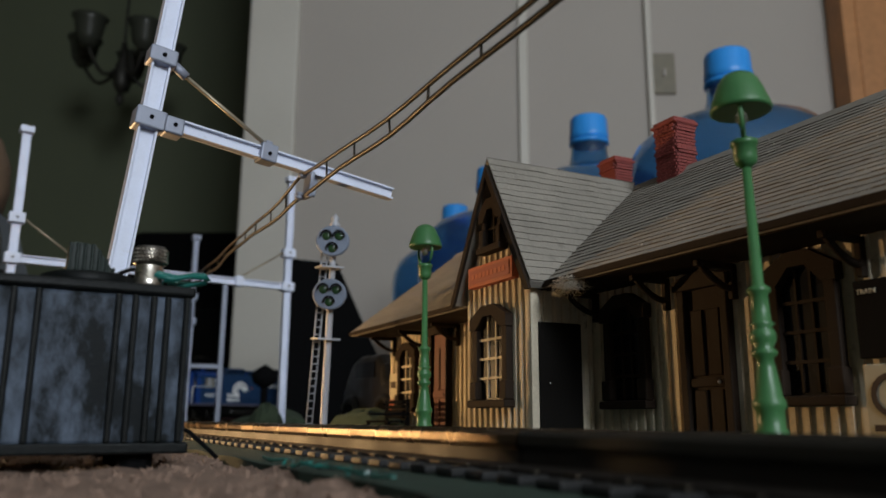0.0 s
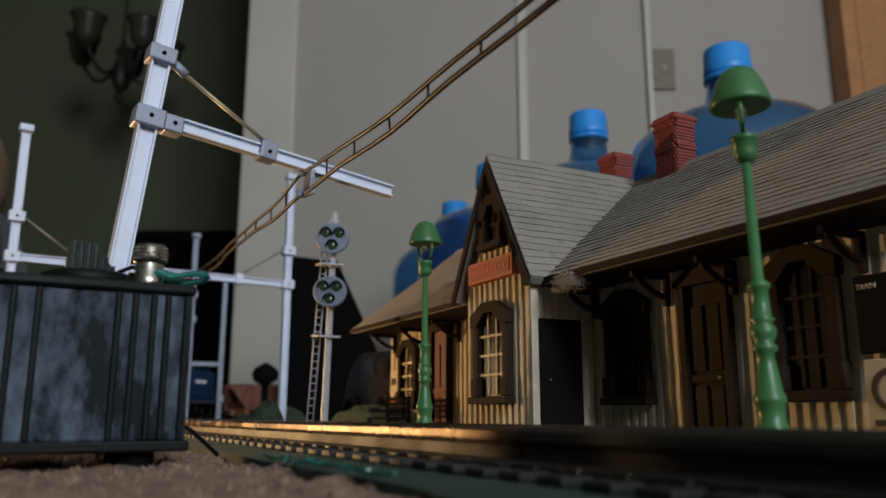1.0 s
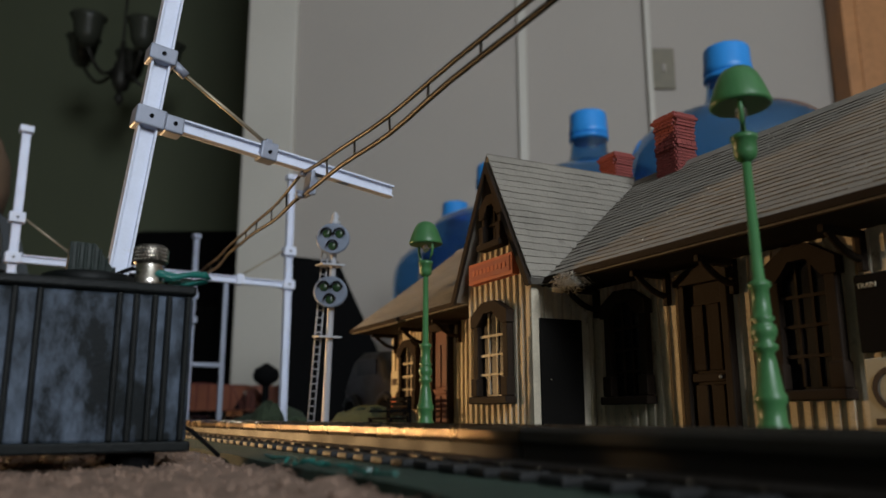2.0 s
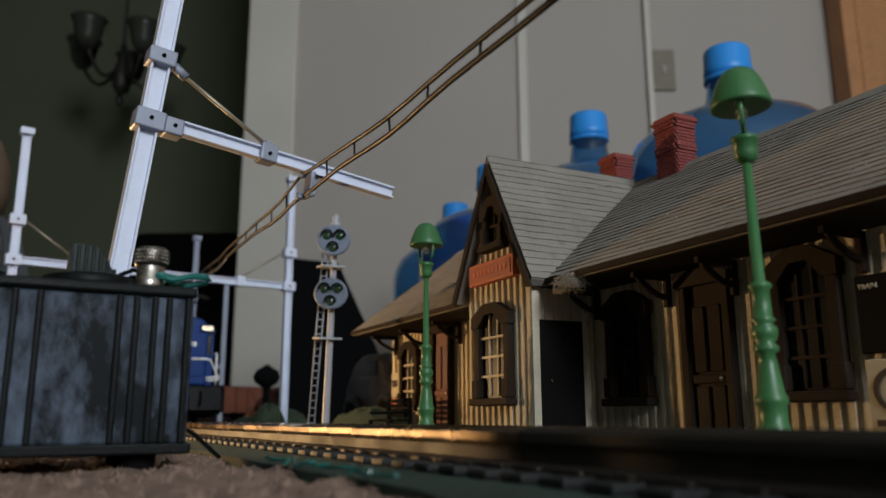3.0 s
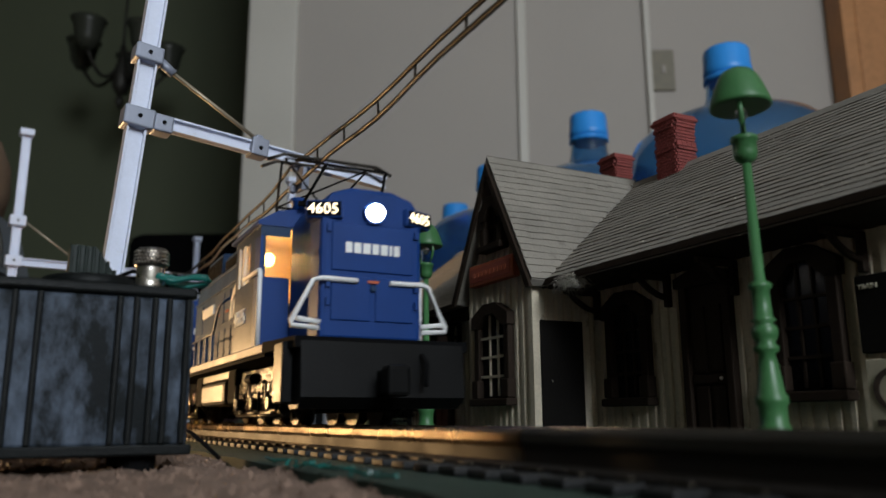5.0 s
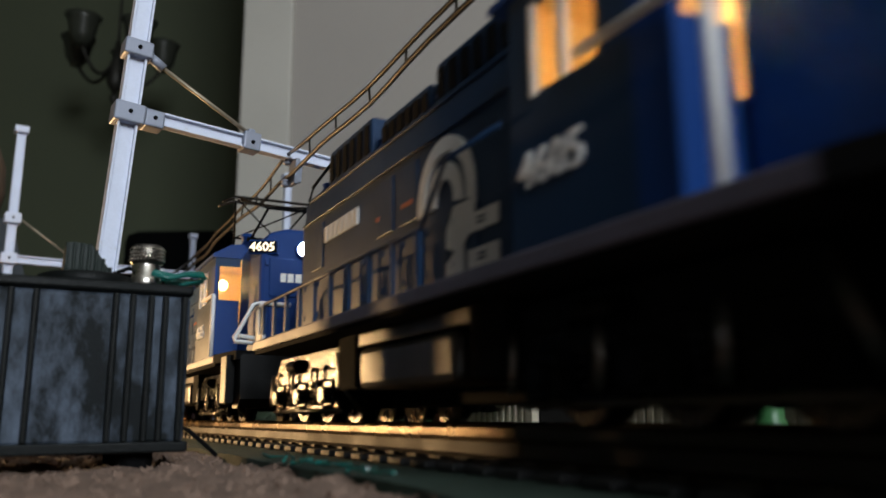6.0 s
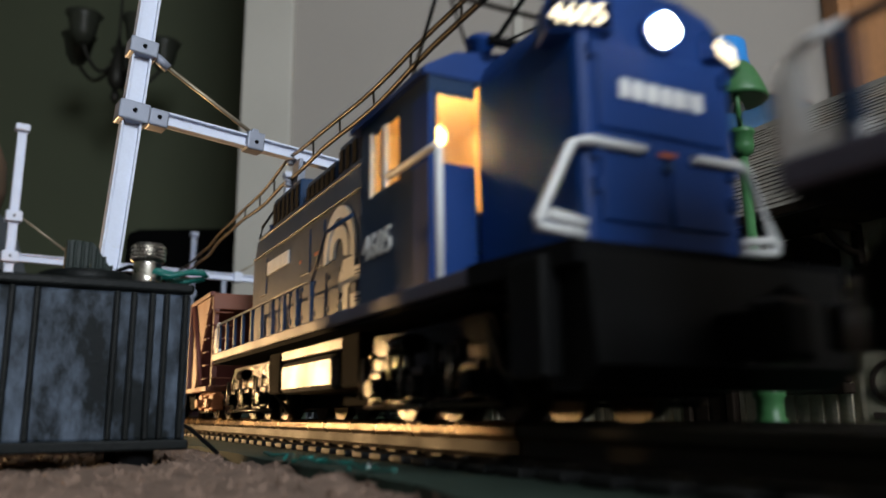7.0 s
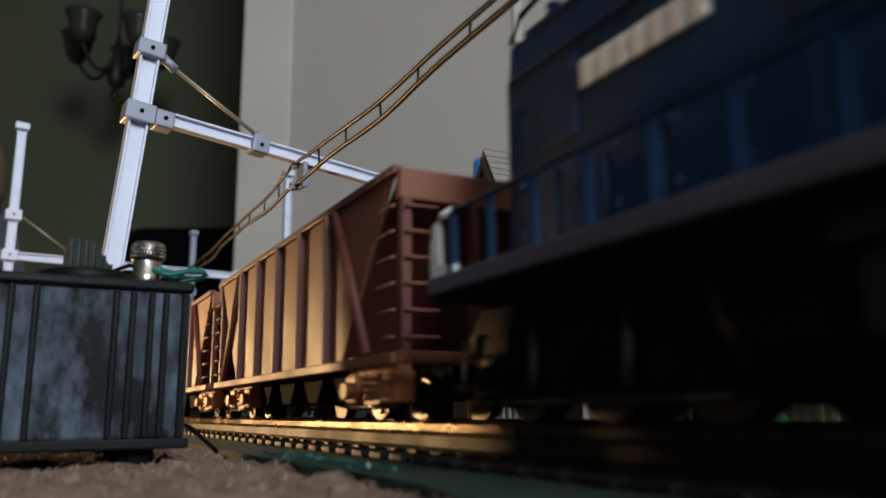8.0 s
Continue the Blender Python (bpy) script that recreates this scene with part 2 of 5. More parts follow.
def share(name, me, parent, m=None):
    ob = new(name, me)
    ob.parent = parent
    if m is not None:
        ob.matrix_basis = m
    return ob


def thing(name, label, category, place=None, group="", kind=""):
    ob = new(name)
    ob.empty_display_size = 0.01
    if place is not None:
        ob.matrix_basis = place
    return tagged(ob, label, category, group, kind)


B = bmesh.new


def sized(top, sx, sz, round_parts=()):
    """Bring a thing's parts to their true length and height; round parts only move along its length."""
    done = set()
    for ob in top.children_recursive:
        p = ob.matrix_basis.translation
        rot = ob.matrix_basis.to_3x3()
        is_round = ob.name.split(".")[0] in round_parts
        ob.matrix_basis = Matrix.Translation((p.x * sx, p.y, p.z * (1.0 if is_round else sz))) @ rot.to_4x4()
        if ob.type != "MESH" or is_round or ob.data.name in done:
            continue
        done.add(ob.data.name)
        ob.data.transform((rot.inverted() @ Matrix.Diagonal((sx, 1, sz)) @ rot).to_4x4())
    return top


# ---- the room ----
RM = pose(0, 0, 0, 0, 0, ROOM_TURN)


def setting(name, bm, material, label, m=None, category=""):
    ob = part(name, bm, material)
    if m is not None:
        ob.matrix_basis = m
    return tagged(ob, label, category or "wall", kind="structure")


def carpet_floor():
    bm = B()
    bx(bm, -6, 5, -6, 8, -0.1, -0.004)
    setting("floor", bm, CARPET, "beige cut-pile carpet floor of a dim room", category="floor")


def carpet_pile():
    """Real tufts on the stretch of carpet that lies before the camera."""
    bm = B()
    rnd = random.Random(3)
    nx, ny = 150, 110
    x0, x1, y0, y1 = -0.66, -0.03, -0.25, 0.068
    rows = []
    for j in range(ny + 1):
        row = []
        for i in range(nx + 1):
            x, y = x0 + (x1 - x0) * i / nx, y0 + (y1 - y0) * j / ny
            h = 0.0040 + 0.0026 * noise.noise((x * 60, y * 60, 0)) + 0.0020 * noise.noise((x * 170, y * 170, 3)) + 0.0008 * rnd.uniform(-1, 1)
            edge = min(1, (y1 - y) / 0.006, (x - x0) / 0.02, (x1 - x) / 0.02, (y - y0) / 0.02)
            row.append(bm.verts.new((x + rnd.uniform(-.0008, .0008), y + rnd.uniform(-.0008, .0008), max(h, 0) * max(edge, 0) - 0.004 * (1 - max(edge, 0)))))
        rows.append(row)
    for j in range(ny):
        for i in range(nx):
            f = bm.faces.new((rows[j][i], rows[j][i + 1], rows[j + 1][i + 1], rows[j + 1][i]))
            f.smooth = True
    # tufts: short leaning tapered yarns
    for _ in range(9000):
        x, y = rnd.uniform(-0.38, -0.05), rnd.uniform(-0.14, 0.062)
        h = 0.0040 + 0.0026 * noise.noise((x * 60, y * 60, 0)) + 0.0020 * noise.noise((x * 170, y * 170, 3))
        a, r = rnd.uniform(0, 6.28), rnd.uniform(0.0009, 0.0017)
        tip = bm.verts.new((x + rnd.uniform(-.0016, .0016), y + rnd.uniform(-.0016, .0016), h + rnd.uniform(0.0003, 0.0012)))
        base = [bm.verts.new((x + r * math.cos(a + k * 2.094), y + r * math.sin(a + k * 2.094), h - 0.001)) for k in range(3)]
        for k in range(3):
            bm.faces.new((base[k], base[(k + 1) % 3], tip))
    ob = part("carpet_pile", bm, CARPET)
    tagged(ob, "beige carpet tufts in front of the track", "carpet", kind="stuff")


def green_mat():
    bm = B()
    rnd = random.Random(5)
    xs = [-1.75 + 0.02 * i for i in range(100)]
    lo = []
    for x in xs:
        y = 0.060 + 0.003 * noise.noise((x * 25, 0, 0)) + rnd.uniform(-.0008, .0008)
        lo.append((x, y))
    vs = []
    for x, y in lo:
        vs.append([bm.verts.new((x, yy, 0.0062 + 0.0005 * noise.noise((x * 40, yy * 40, 1)))) for yy in (y, y + .02, .10, .16, .22, .5)] + [bm.verts.new((x, .5, -.003)), bm.verts.new((x, y, -.003))])
    for a, b in zip(vs, vs[1:]):
        for k in range(8):
            bm.faces.new((a[k], b[k], b[(k + 1) % 8], a[(k + 1) % 8]))
    bm.faces.new(vs[0])
    bm.faces.new(vs[-1][::-1])
    ob = part("ground_mat", bm, FELT)
    tagged(ob, "dark green felt mat under track and station", "mat", kind="structure")


def walls():
    # back wall with its corner trim and door casing
    def rb(x0, x1, y0, y1, z0, z1, bev=0.0):
        return bx(B(), x0, x1, y0, y1, z0, z1, bev)
    setting("wall_back", rb(-0.52, 2.4, 2.20, 2.32, -0.004, 2.5), WALLPAINT, "plain beige painted wall", RM)
    setting("trim_corner", rb(-0.584, -0.434, 2.178, 2.332, -0.004, 2.5, 0.008), TRIMPAINT, "pale painted corner casing of an opening", RM, "trim")
    setting("trim_casing", rb(0.222, 0.250, 2.184, 2.198, -0.004, 2.5, 0.004), TRIMPAINT, "narrow pale vertical casing strip", RM, "trim")
    setting("trim_casing_second", rb(0.604, 0.622, 2.180, 2.198, -0.004, 2.5, 0.004), TRIMPAINT, "thin pale vertical casing strip", RM, "trim")
    setting("wall_left", rb(-3.1, -2.98, -2.6, 4.6, -0.004, 2.5), DARKWALL, "olive painted side wall", RM)
    setting("wall_far", rb(-3.1, 2.4, 4.0, 4.12, -0.004, 2.5), DARKWALL, "dark olive wall of the next room", RM)
    setting("wall_right", rb(2.4, 2.52, -2.6, 4.6, -0.004, 2.5), WALLPAINT, "plain beige side wall", RM)
    setting("ceiling", rb(-3.1, 2.52, -2.72, 4.12, 2.5, 2.6), CEIL, "flat pale ceiling", RM, "ceiling")
    bm = B()
    bx(bm, -3.1, 0.57, -2.72, -2.6, -0.004, 2.5)
    bx(bm, 1.87, 2.52, -2.72, -2.6, -0.004, 2.5)
    bx(bm, 0.57, 1.87, -2.72, -2.6, -0.004, 0.9)
    bx(bm, 0.57, 1.87, -2.72, -2.6, 2.1, 2.5)
    setting("wall_behind", bm, WALLPAINT, "beige wall with a window opening", RM)
    # brown wooden cabinet side
    cab = thing("wooden_cabinet", "tall brown wooden cabinet against the wall", "cabinet", RM)
    part("side_panel", rb(1.155, 1.195, 2.10, 2.19, -0.004, 1.9, 0.004), WOODBROWN, cab)
    part("front_panel", rb(1.195, 1.93, 2.10, 2.13, -0.004, 1.9, 0.004), WOODBROWN, cab)
    part("top", rb(1.145, 1.94, 2.09, 2.19, 1.9, 1.93, 0.004), WOODBROWN, cab)
    # switch plate
    sw = thing("switch_plate", "small beige wall switch plate", "switch", RM)
    bm = B()
    bx(bm, 0.622, 0.690, 2.190, 2.198, 0.965, 1.095, 0.003)
    part("plate", bm, mat("ivory_plastic", (0.20, 0.18, 0.135), 0.6), sw)
    part("toggle", bx(B(), 0.651, 0.661, 2.184, 2.191, 1.018, 1.042, 0.002), WALLPAINT, sw)


def chandelier():
    c = thing("chandelier", "dark bronze chandelier with five glass shades", "chandelier", pose(*room(-1.42, 3.25, 1.53), 0, 0, 20))
    part("stem", cyl(lathe(B(), [(0.01, -0.12), (0.035, -0.08), (0.04, -0.02), (0.015, 0.05), (0.012, 0.12)]), (0, 0, 0.1), (0, 0, 0.64), 0.006), BRONZE, c)
    part("finial", lathe(B(), [(0.002, -0.18), (0.02, -0.15), (0.012, -0.12)]), BRONZE, c)
    for i in range(5):
        a = i * 2 * math.pi / 5
        d = Vector((math.cos(a), math.sin(a), 0))
        pts = [d * (0.02 + 0.17 * s) + Vector((0, 0, -0.08 * math.sin(s * math.pi) + 0.03 * s)) for s in [k / 8 for k in range(9)]]
        arm = part("arm", tube(B(), pts, 0.008), BRONZE, c)
        part("shade", lathe(B(), [(0.025, 0.02), (0.05, 0.06), (0.062, 0.13), (0.075, 0.15)], d * 0.19), SMOKEGLASS, arm)


def jug(m):
    j = thing("water_jug", "large clear blue plastic water jug with blue cap", "water jug", m, group="water jugs")
    prof = [(0.110, 0.0), (0.128, 0.006), (0.135, 0.03), (0.129, 0.050), (0.135, 0.066), (0.135, 0.120), (0.128, 0.138), (0.135, 0.156), (0.135, 0.210), (0.128, 0.228),
            (0.135, 0.246), (0.135, 0.300), (0.132, 0.325), (0.121, 0.350), (0.100, 0.370), (0.072, 0.383), (0.044, 0.391), (0.033, 0.400), (0.0285, 0.415), (0.0265, 0.436), (0.0270, 0.462)]
    inner = [(r - 0.0025, z if i else 0.003) for i, (r, z) in enumerate(prof)]
    bm = B()
    lathe(bm, prof, seg=48)
    bmesh.ops.recalc_face_normals(bm, faces=bm.faces)
    outer = set(bm.faces)
    lathe(bm, inner, seg=48)
    shell = [f for f in bm.faces if f not in outer]
    bmesh.ops.recalc_face_normals(bm, faces=shell)
    bmesh.ops.reverse_faces(bm, faces=shell)
    me = bpy.data.meshes.new("bottle")
    bm.to_mesh(me)
    bm.free()
    me.materials.append(JUG)
    new("bottle", me).parent = j
    cap = part("cap", lathe(B(), [(0.0280, 0.440), (0.0296, 0.442), (0.0296, 0.450), (0.0288, 0.452), (0.0282, 0.473), (0.0262, 0.477), (0.001, 0.478)], seg=32), JUGCAP, j)
    part("ring", lathe(B(), [(0.0280, 0.433), (0.0300, 0.434), (0.0300, 0.439), (0.0280, 0.4395)], seg=32), JUGCAP, cap)
    return j


def jugs():
    first = jug(pose(*room(0.359, 0.930, -0.004)))
    for x, y, a in ((0.223, 1.150, 40), (0.090, 1.403, 80), (0.026, 1.669, 10)):
        copy_thing(first, pose(*room(x, y, -0.004), 0, 0, a))


# ---- the track: a straight with a bend at its far end ----
TRACK_Y, RAIL_TOP = 0.110, 0.0163
BEND_X, BEND_R, BEND_TURN = -1.28, 0.32, 1.5


def along(s, off=0.0):
    """Place and heading on the track at the distance s; off to the left of travel."""
    if s >= BEND_X:
        return Vector((s, TRACK_Y + off, 0)), 0.0
    a = (BEND_X - s) / BEND_R
    if a <= BEND_TURN:
        r = BEND_R - off
        return Vector((BEND_X - r * math.sin(a), TRACK_Y + BEND_R - r * math.cos(a), 0)), -a
    q, _ = along(BEND_X - BEND_R * BEND_TURN, off)
    e = s - (BEND_X - BEND_R * BEND_TURN)
    return q + e * Vector((math.cos(BEND_TURN), -math.sin(BEND_TURN), 0)), -BEND_TURN


def track():
    tr = thing("track", "tubular brass model railway track on black ties", "railway track", kind="structure")
    ss = [-2.75 + 0.03 * i for i in range(50)] + [-1.2, -0.6, -0.3, -0.1, 0.1, 0.4]
    web = [(-0.0042, 0.0080), (-0.0042, 0.0088), (-0.0008, 0.0096), (-0.0008, 0.0126), (0.0008, 0.0126), (0.0008, 0.0096), (0.0042, 0.0088), (0.0042, 0.0080)]
    head = [(-0.0010, 0.0124), (-0.0019, 0.0136), (-0.0019, 0.0154), (-0.0011, 0.0163), (0.0011, 0.0163), (0.0019, 0.0154), (0.0019, 0.0136), (0.0010, 0.0124)]
    # Rail heads are darker and duller on the near stretch.
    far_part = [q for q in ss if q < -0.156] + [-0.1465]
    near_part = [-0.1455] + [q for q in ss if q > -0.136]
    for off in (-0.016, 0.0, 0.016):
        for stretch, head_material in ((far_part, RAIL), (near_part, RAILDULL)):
            made = []
            for prof in (web, head):
                bm = B()
                rings = [[bm.verts.new(along(q, off + w)[0] + Vector((0, 0, z))) for w, z in prof] for q in stretch]
                for p, n in zip(rings, rings[1:]):
                    for k in range(len(prof)):
                        bm.faces.new((p[k], n[k], n[(k + 1) % len(prof)], p[(k + 1) % len(prof)]))
                bm.faces.new(rings[0][::-1])
                bm.faces.new(rings[-1])
                made.append(bm)
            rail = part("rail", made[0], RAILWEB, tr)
            part("rail_head", made[1], head_material, rail, "worn shiny brass rail head" if head_material == RAIL else "dull dark rail head")
    tie = mesh("tie", bx(B(), -0.0042, 0.0042, -0.027, 0.027, 0.0062, 0.0082, 0.0006), TIE)
    clip = mesh("rail_clip", bx(B(), -0.0022, 0.0022, -0.0060, -0.0046, 0.0082, 0.0091, 0.0003), WHEEL)
    s = -2.7
    while s < 0.35:
        q, h = along(s)
        t = share("tie", tie, tr, Matrix.Translation(q) @ Matrix.Rotation(h, 4, "Z"))
        if s > -1.0:
            share("rail_clip", clip, t, Matrix.Translation((0, -0.016, 0)))
        s += 0.0135


# ---- the station ----
BAY = (-0.3004, -0.2462)
WING = (-0.462, -0.100)
BAY_Y, WING_Y, BACK_Y, BASE = 0.200, 0.234, 0.346, 0.0062


def arch_window(parent, x0, x1, y, z0, z1, cols, rows, lit_muntins=False):
    """A sash window with an arched brown surround, on a wall that faces -y."""
    w = min(0.0042, (x1 - x0) * 0.16)
    mid = (x0 + x1) / 2
    win = part("window", bx(B(), x0 + w, x1 - w, y - 0.0010, y + 0.0006, z0 + 0.001, z1 - 0.0005), PANE, parent, "dark multi-pane sash window")
    top = z1 + 0.0045
    part("jamb", bx(B(), x0, x0 + w, y - 0.0036, y, z0, z1 - 0.002, 0.0005), BROWNTRIM, win)
    part("jamb", bx(B(), x1 - w, x1, y - 0.0036, y, z0, z1 - 0.002, 0.0005), BROWNTRIM, win)
    bm = B()
    hw = (x1 - x0) / 2
    prism(bm, [(mid - hw - 0.001, z1 - 0.0075), (mid - hw - 0.001, z1 - 0.0015), (mid - hw * 0.35, top), (mid + hw * 0.35, top), (mid + hw + 0.001, z1 - 0.0015), (mid + hw + 0.001, z1 - 0.0075),
               (mid + hw - w, z1 - 0.0075), (mid + hw * 0.25, z1 - 0.001), (mid - hw * 0.25, z1 - 0.001), (mid - hw + w, z1 - 0.0075)], "y", y - 0.0046, y - 0.0002)
    part("arched_head", bm, BROWNTRIM, win)
    for sx in (x0 - 0.0008, x1 - w - 0.0004):
        part("jamb_block", bx(B(), sx, sx + w + 0.0012, y - 0.0048, y - 0.0001, z0 + 0.001, z0 + 0.010, 0.0005), BROWNTRIM, win)
    part("sill", bx(B(), x0 - 0.0015, x1 + 0.0015, y - 0.0060, y - 0.0001, z0 - 0.0028, z0 + 0.0008, 0.0006), BROWNTRIM, win)
    # Cream bars on lamplit windows: the lamplight is put into their colour.
    bar = BATTEN if lit_muntins else BROWNTRIM
    for i in range(1, cols):
        x = x0 + w + (x1 - x0 - 2 * w) * i / cols
        part("muntin", bx(B(), x - 0.00045, x + 0.00045, y - 0.0019, y - 0.0009, z0 + 0.002, z1 - 0.001), bar, win)
    for i in range(1, rows):
        z = z0 + 0.002 + (z1 - z0 - 0.005) * i / rows
        part("rail", bx(B(), x0 + w, x1 - w, y - 0.0021, y - 0.0009, z - 0.0006, z + 0.0006), bar, win)
    return win


def panel_door(parent, x0, x1, y, z0, z1, material, label):
    d = part("door", bx(B(), x0 + 0.003, x1 - 0.003, y - 0.0012, y + 0.0005, z0, z1 - 0.004), material, parent, label)
    part("jamb", bx(B(), x0, x0 + 0.0034, y - 0.0036, y, z0, z1, 0.0005), BROWNTRIM, d)
    part("jamb", bx(B(), x1 - 0.0034, x1, y - 0.0036, y, z0, z1, 0.0005), BROWNTRIM, d)
    mid = (x0 + x1) / 2
    part("head", prism(B(), [(x0 - 0.001, z1 - 0.004), (x1 + 0.001, z1 - 0.004), (x1 + 0.001, z1), (mid, z1 + 0.004), (x0 - 0.001, z1)], "y", y - 0.0048, y - 0.0002), BROWNTRIM, d)
    h = z1 - z0
    for a, b in ((0.05, 0.36), (0.44, 0.82)):
        for c0, c1 in ((x0 + 0.0052, mid - 0.001), (mid + 0.001, x1 - 0.0052)):
            bm = B()
            bx(bm, c0, c1, y - 0.0022, y - 0.0011, z0 + a * h, z0 + b * h, 0.0004)
            part("panel", bm, material, d)
    part("lock_rail", bx(B(), x0 + 0.004, x1 - 0.004, y - 0.0026, y - 0.0011, z0 + 0.375 * h, z0 + 0.425 * h, 0.0004), material, d)
    part("knob", lathe(B(), [(0.0002, -0.0008), (0.0008, 0), (0.0002, 0.0008)], (x1 - 0.006, y - 0.003, z0 + 0.4 * h), 8), NICKEL, d)
    return d


def bracket(parent, x, y, z, out=0.018, drop=0.021):
    bm = B()
    bx(bm, x - 0.0011, x + 0.0011, y - 0.0030, y, z - drop, z, 0.0004)
    bx(bm, x - 0.0011, x + 0.0011, y - out, y, z - 0.0026, z, 0.0004)
    pts = [(y - 0.001 - (out - 0.003) * s, z - drop + 0.004 + (drop - 0.005) * (s ** 2)) for s in [k / 6 for k in range(7)]]
    tube(bm, [(x, a, b) for a, b in pts], 0.0013)
    part("eave_bracket", bm, BROWNTRIM, parent)


def shingle_plane(parent, o, right, up, poly_at, courses, seedling):
    """Courses of shingles on a roof plane. poly_at(v) gives the two ends along right at the height v on the slope."""
    normal = right.cross(up).normalized()
    step = courses[1] / courses[0]
    rnd = random.Random(seedling)
    for i in range(courses[0]):
        v0 = i * step
        v1 = v0 + step * 1.25
        a0, b0 = poly_at(v0)
        a1, b1 = poly_at(min(v1, courses[1]))
        if b0 - a0 < 0.002:
            continue
        bm = B()
        n = max(1, int((b0 - a0) / 0.0068))
        for k in range(n):
            t0, t1 = k / n + 0.006 / n, (k + 1) / n - 0.006 / n
            lift = 0.0006 + rnd.uniform(-0.00015, 0.0002)
            dv = rnd.uniform(-0.0003, 0.0003)
            lo = [o + right * (a0 + (b0 - a0) * t) + up * (v0 + dv) for t in (t0, t1)]
            hi = [o + right * (a1 + (b1 - a1) * t) + up * v1 for t in (t1, t0)]
            top = [bm.verts.new(q + normal * lift) for q in lo] + [bm.verts.new(q + normal * 0.0001) for q in hi]
            bot = [bm.verts.new(q - normal * 0.0004) for q in lo]
            bm.faces.new(top)
            bm.faces.new((bot[0], bot[1], top[1], top[0]))
        part("shingle_course", bm, SHINGLE, parent)


def station():
    st = thing("station", "cream board-and-batten model railway station with shingled roof", "model building")
    # wing walls
    body = part("wall", bx(B(), WING[0], WING[1], WING_Y, BACK_Y, BASE, 0.0985), BOARD, st)
    # gable bay with its pointed front
    x0, x1 = BAY
    mid = (x0 + x1) / 2
    front = part("bay_wall", prism(B(), [(x0, BASE), (x1, BASE), (x1, 0.086), (mid, 0.1455), (x0, 0.086)], "y", BAY_Y, 0.288), BOARD, st)
    x = x0 + 0.0018
    while x < x1:
        top = 0.086 + (0.0595) * (1 - abs(x - mid) / ((x1 - x0) / 2)) - 0.001
        part("batten", bx(B(), x - 0.0009, x + 0.0009, BAY_Y - 0.0012, BAY_Y + 0.0001, BASE, top), BATTEN, front)
        x += 0.0050
    y = BAY_Y + 0.002
    while y < WING_Y:
        part("batten", bx(B(), x1 - 0.0001, x1 + 0.0012, y - 0.0008, y + 0.0008, BASE, 0.086), BATTEN, front)
        y += 0.0050
    part("corner_board", bx(B(), x1 - 0.0022, x1 + 0.0014, BAY_Y - 0.0015, BAY_Y + 0.0022, BASE, 0.0865), BATTEN, front)
    x = WING[0] + 0.002
    while x < WING[1]:
        if not (x0 - 0.002 < x < x1 + 0.002):
            part("batten", bx(B(), x - 0.0009, x + 0.0009, WING_Y - 0.0012, WING_Y + 0.0001, BASE, 0.098), BATTEN, body)
        x += 0.0050
    part("corner_board", bx(B(), WING[0] - 0.0012, WING[0] + 0.003, WING_Y - 0.0015, WING_Y + 0.002, BASE, 0.098), BATTEN, body)
    # openings
    arch_window(st, -0.2895, -0.2597, BAY_Y - 0.0012, 0.0280, 0.0718, 3, 4, True)
    arch_window(st, -0.2805, -0.2632, BAY_Y - 0.0012, 0.1060, 0.1275, 2, 2)
    arch_window(st, -0.2335, -0.2080, WING_Y - 0.0012, 0.0270, 0.0715, 3, 4)
    arch_window(st, -0.1485, -0.1235, WING_Y - 0.0012, 0.0270, 0.0740, 3, 4)
    arch_window(st, -0.4460, -0.4190, WING_Y - 0.0012, 0.0270, 0.0690, 3, 4, True)
    panel_door(st, -0.1896, -0.1657, WING_Y - 0.0012, BASE, 0.0760, BROWNTRIM, "brown panelled station door")
    panel_door(st, -0.3995, -0.3740, WING_Y - 0.0012, BASE, 0.0790, REDDOOR, "rust red panelled station door")
    d = part("side_door", bx(B(), x1 + 0.0012, x1 + 0.0026, BAY_Y + 0.0022, WING_Y - 0.0085, BASE, 0.0647, 0.0004), DARKDOOR, st, "plain charcoal side door")
    part("knob", lathe(B(), [(0.0002, -0.0008), (0.0008, 0), (0.0002, 0.0008)], (x1 + 0.003, BAY_Y + 0.007, 0.036), 8), NICKEL, d)
    # red name board in the gable
    sb = part("name_board", bx(B(), -0.2930, -0.2540, BAY_Y - 0.0050, BAY_Y - 0.0008, 0.0872, 0.0983, 0.0004), REDSIGN, st, "red wooden name board")
    part("field", bx(B(), -0.2912, -0.2558, BAY_Y - 0.0054, BAY_Y - 0.0049, 0.0890, 0.0965), SIGNFIELD, sb)
    for i in range(9):
        part("letter_bar", bx(B(), -0.2885 + i * 0.0034, -0.2863 + i * 0.0034, BAY_Y - 0.0057, BAY_Y - 0.0053, 0.0914, 0.0940), REDSIGN, sb)
    # roof slabs
    roof = part("main_roof", prism(B(), [(0.203, 0.0800), (0.290, 0.1475), (0.377, 0.0800), (0.377, 0.0830), (0.290, 0.1508), (0.203, 0.0830)], "x", -0.4680, -0.0880), SHINGLE, st)
    slope = math.hypot(0.087, 0.0678)
    shingle_plane(roof, Vector((0, 0.203, 0.0832)), Vector((1, 0, 0)), Vector((0, 0.087, 0.0678)).normalized(), lambda v: (-0.4685, -0.0875), (24, slope), 1)
    part("ridge_cap", prism(B(), [(0.2865, 0.1485), (0.290, 0.1530), (0.2935, 0.1485)], "x", -0.4690, -0.0870), SHINGLE, roof)
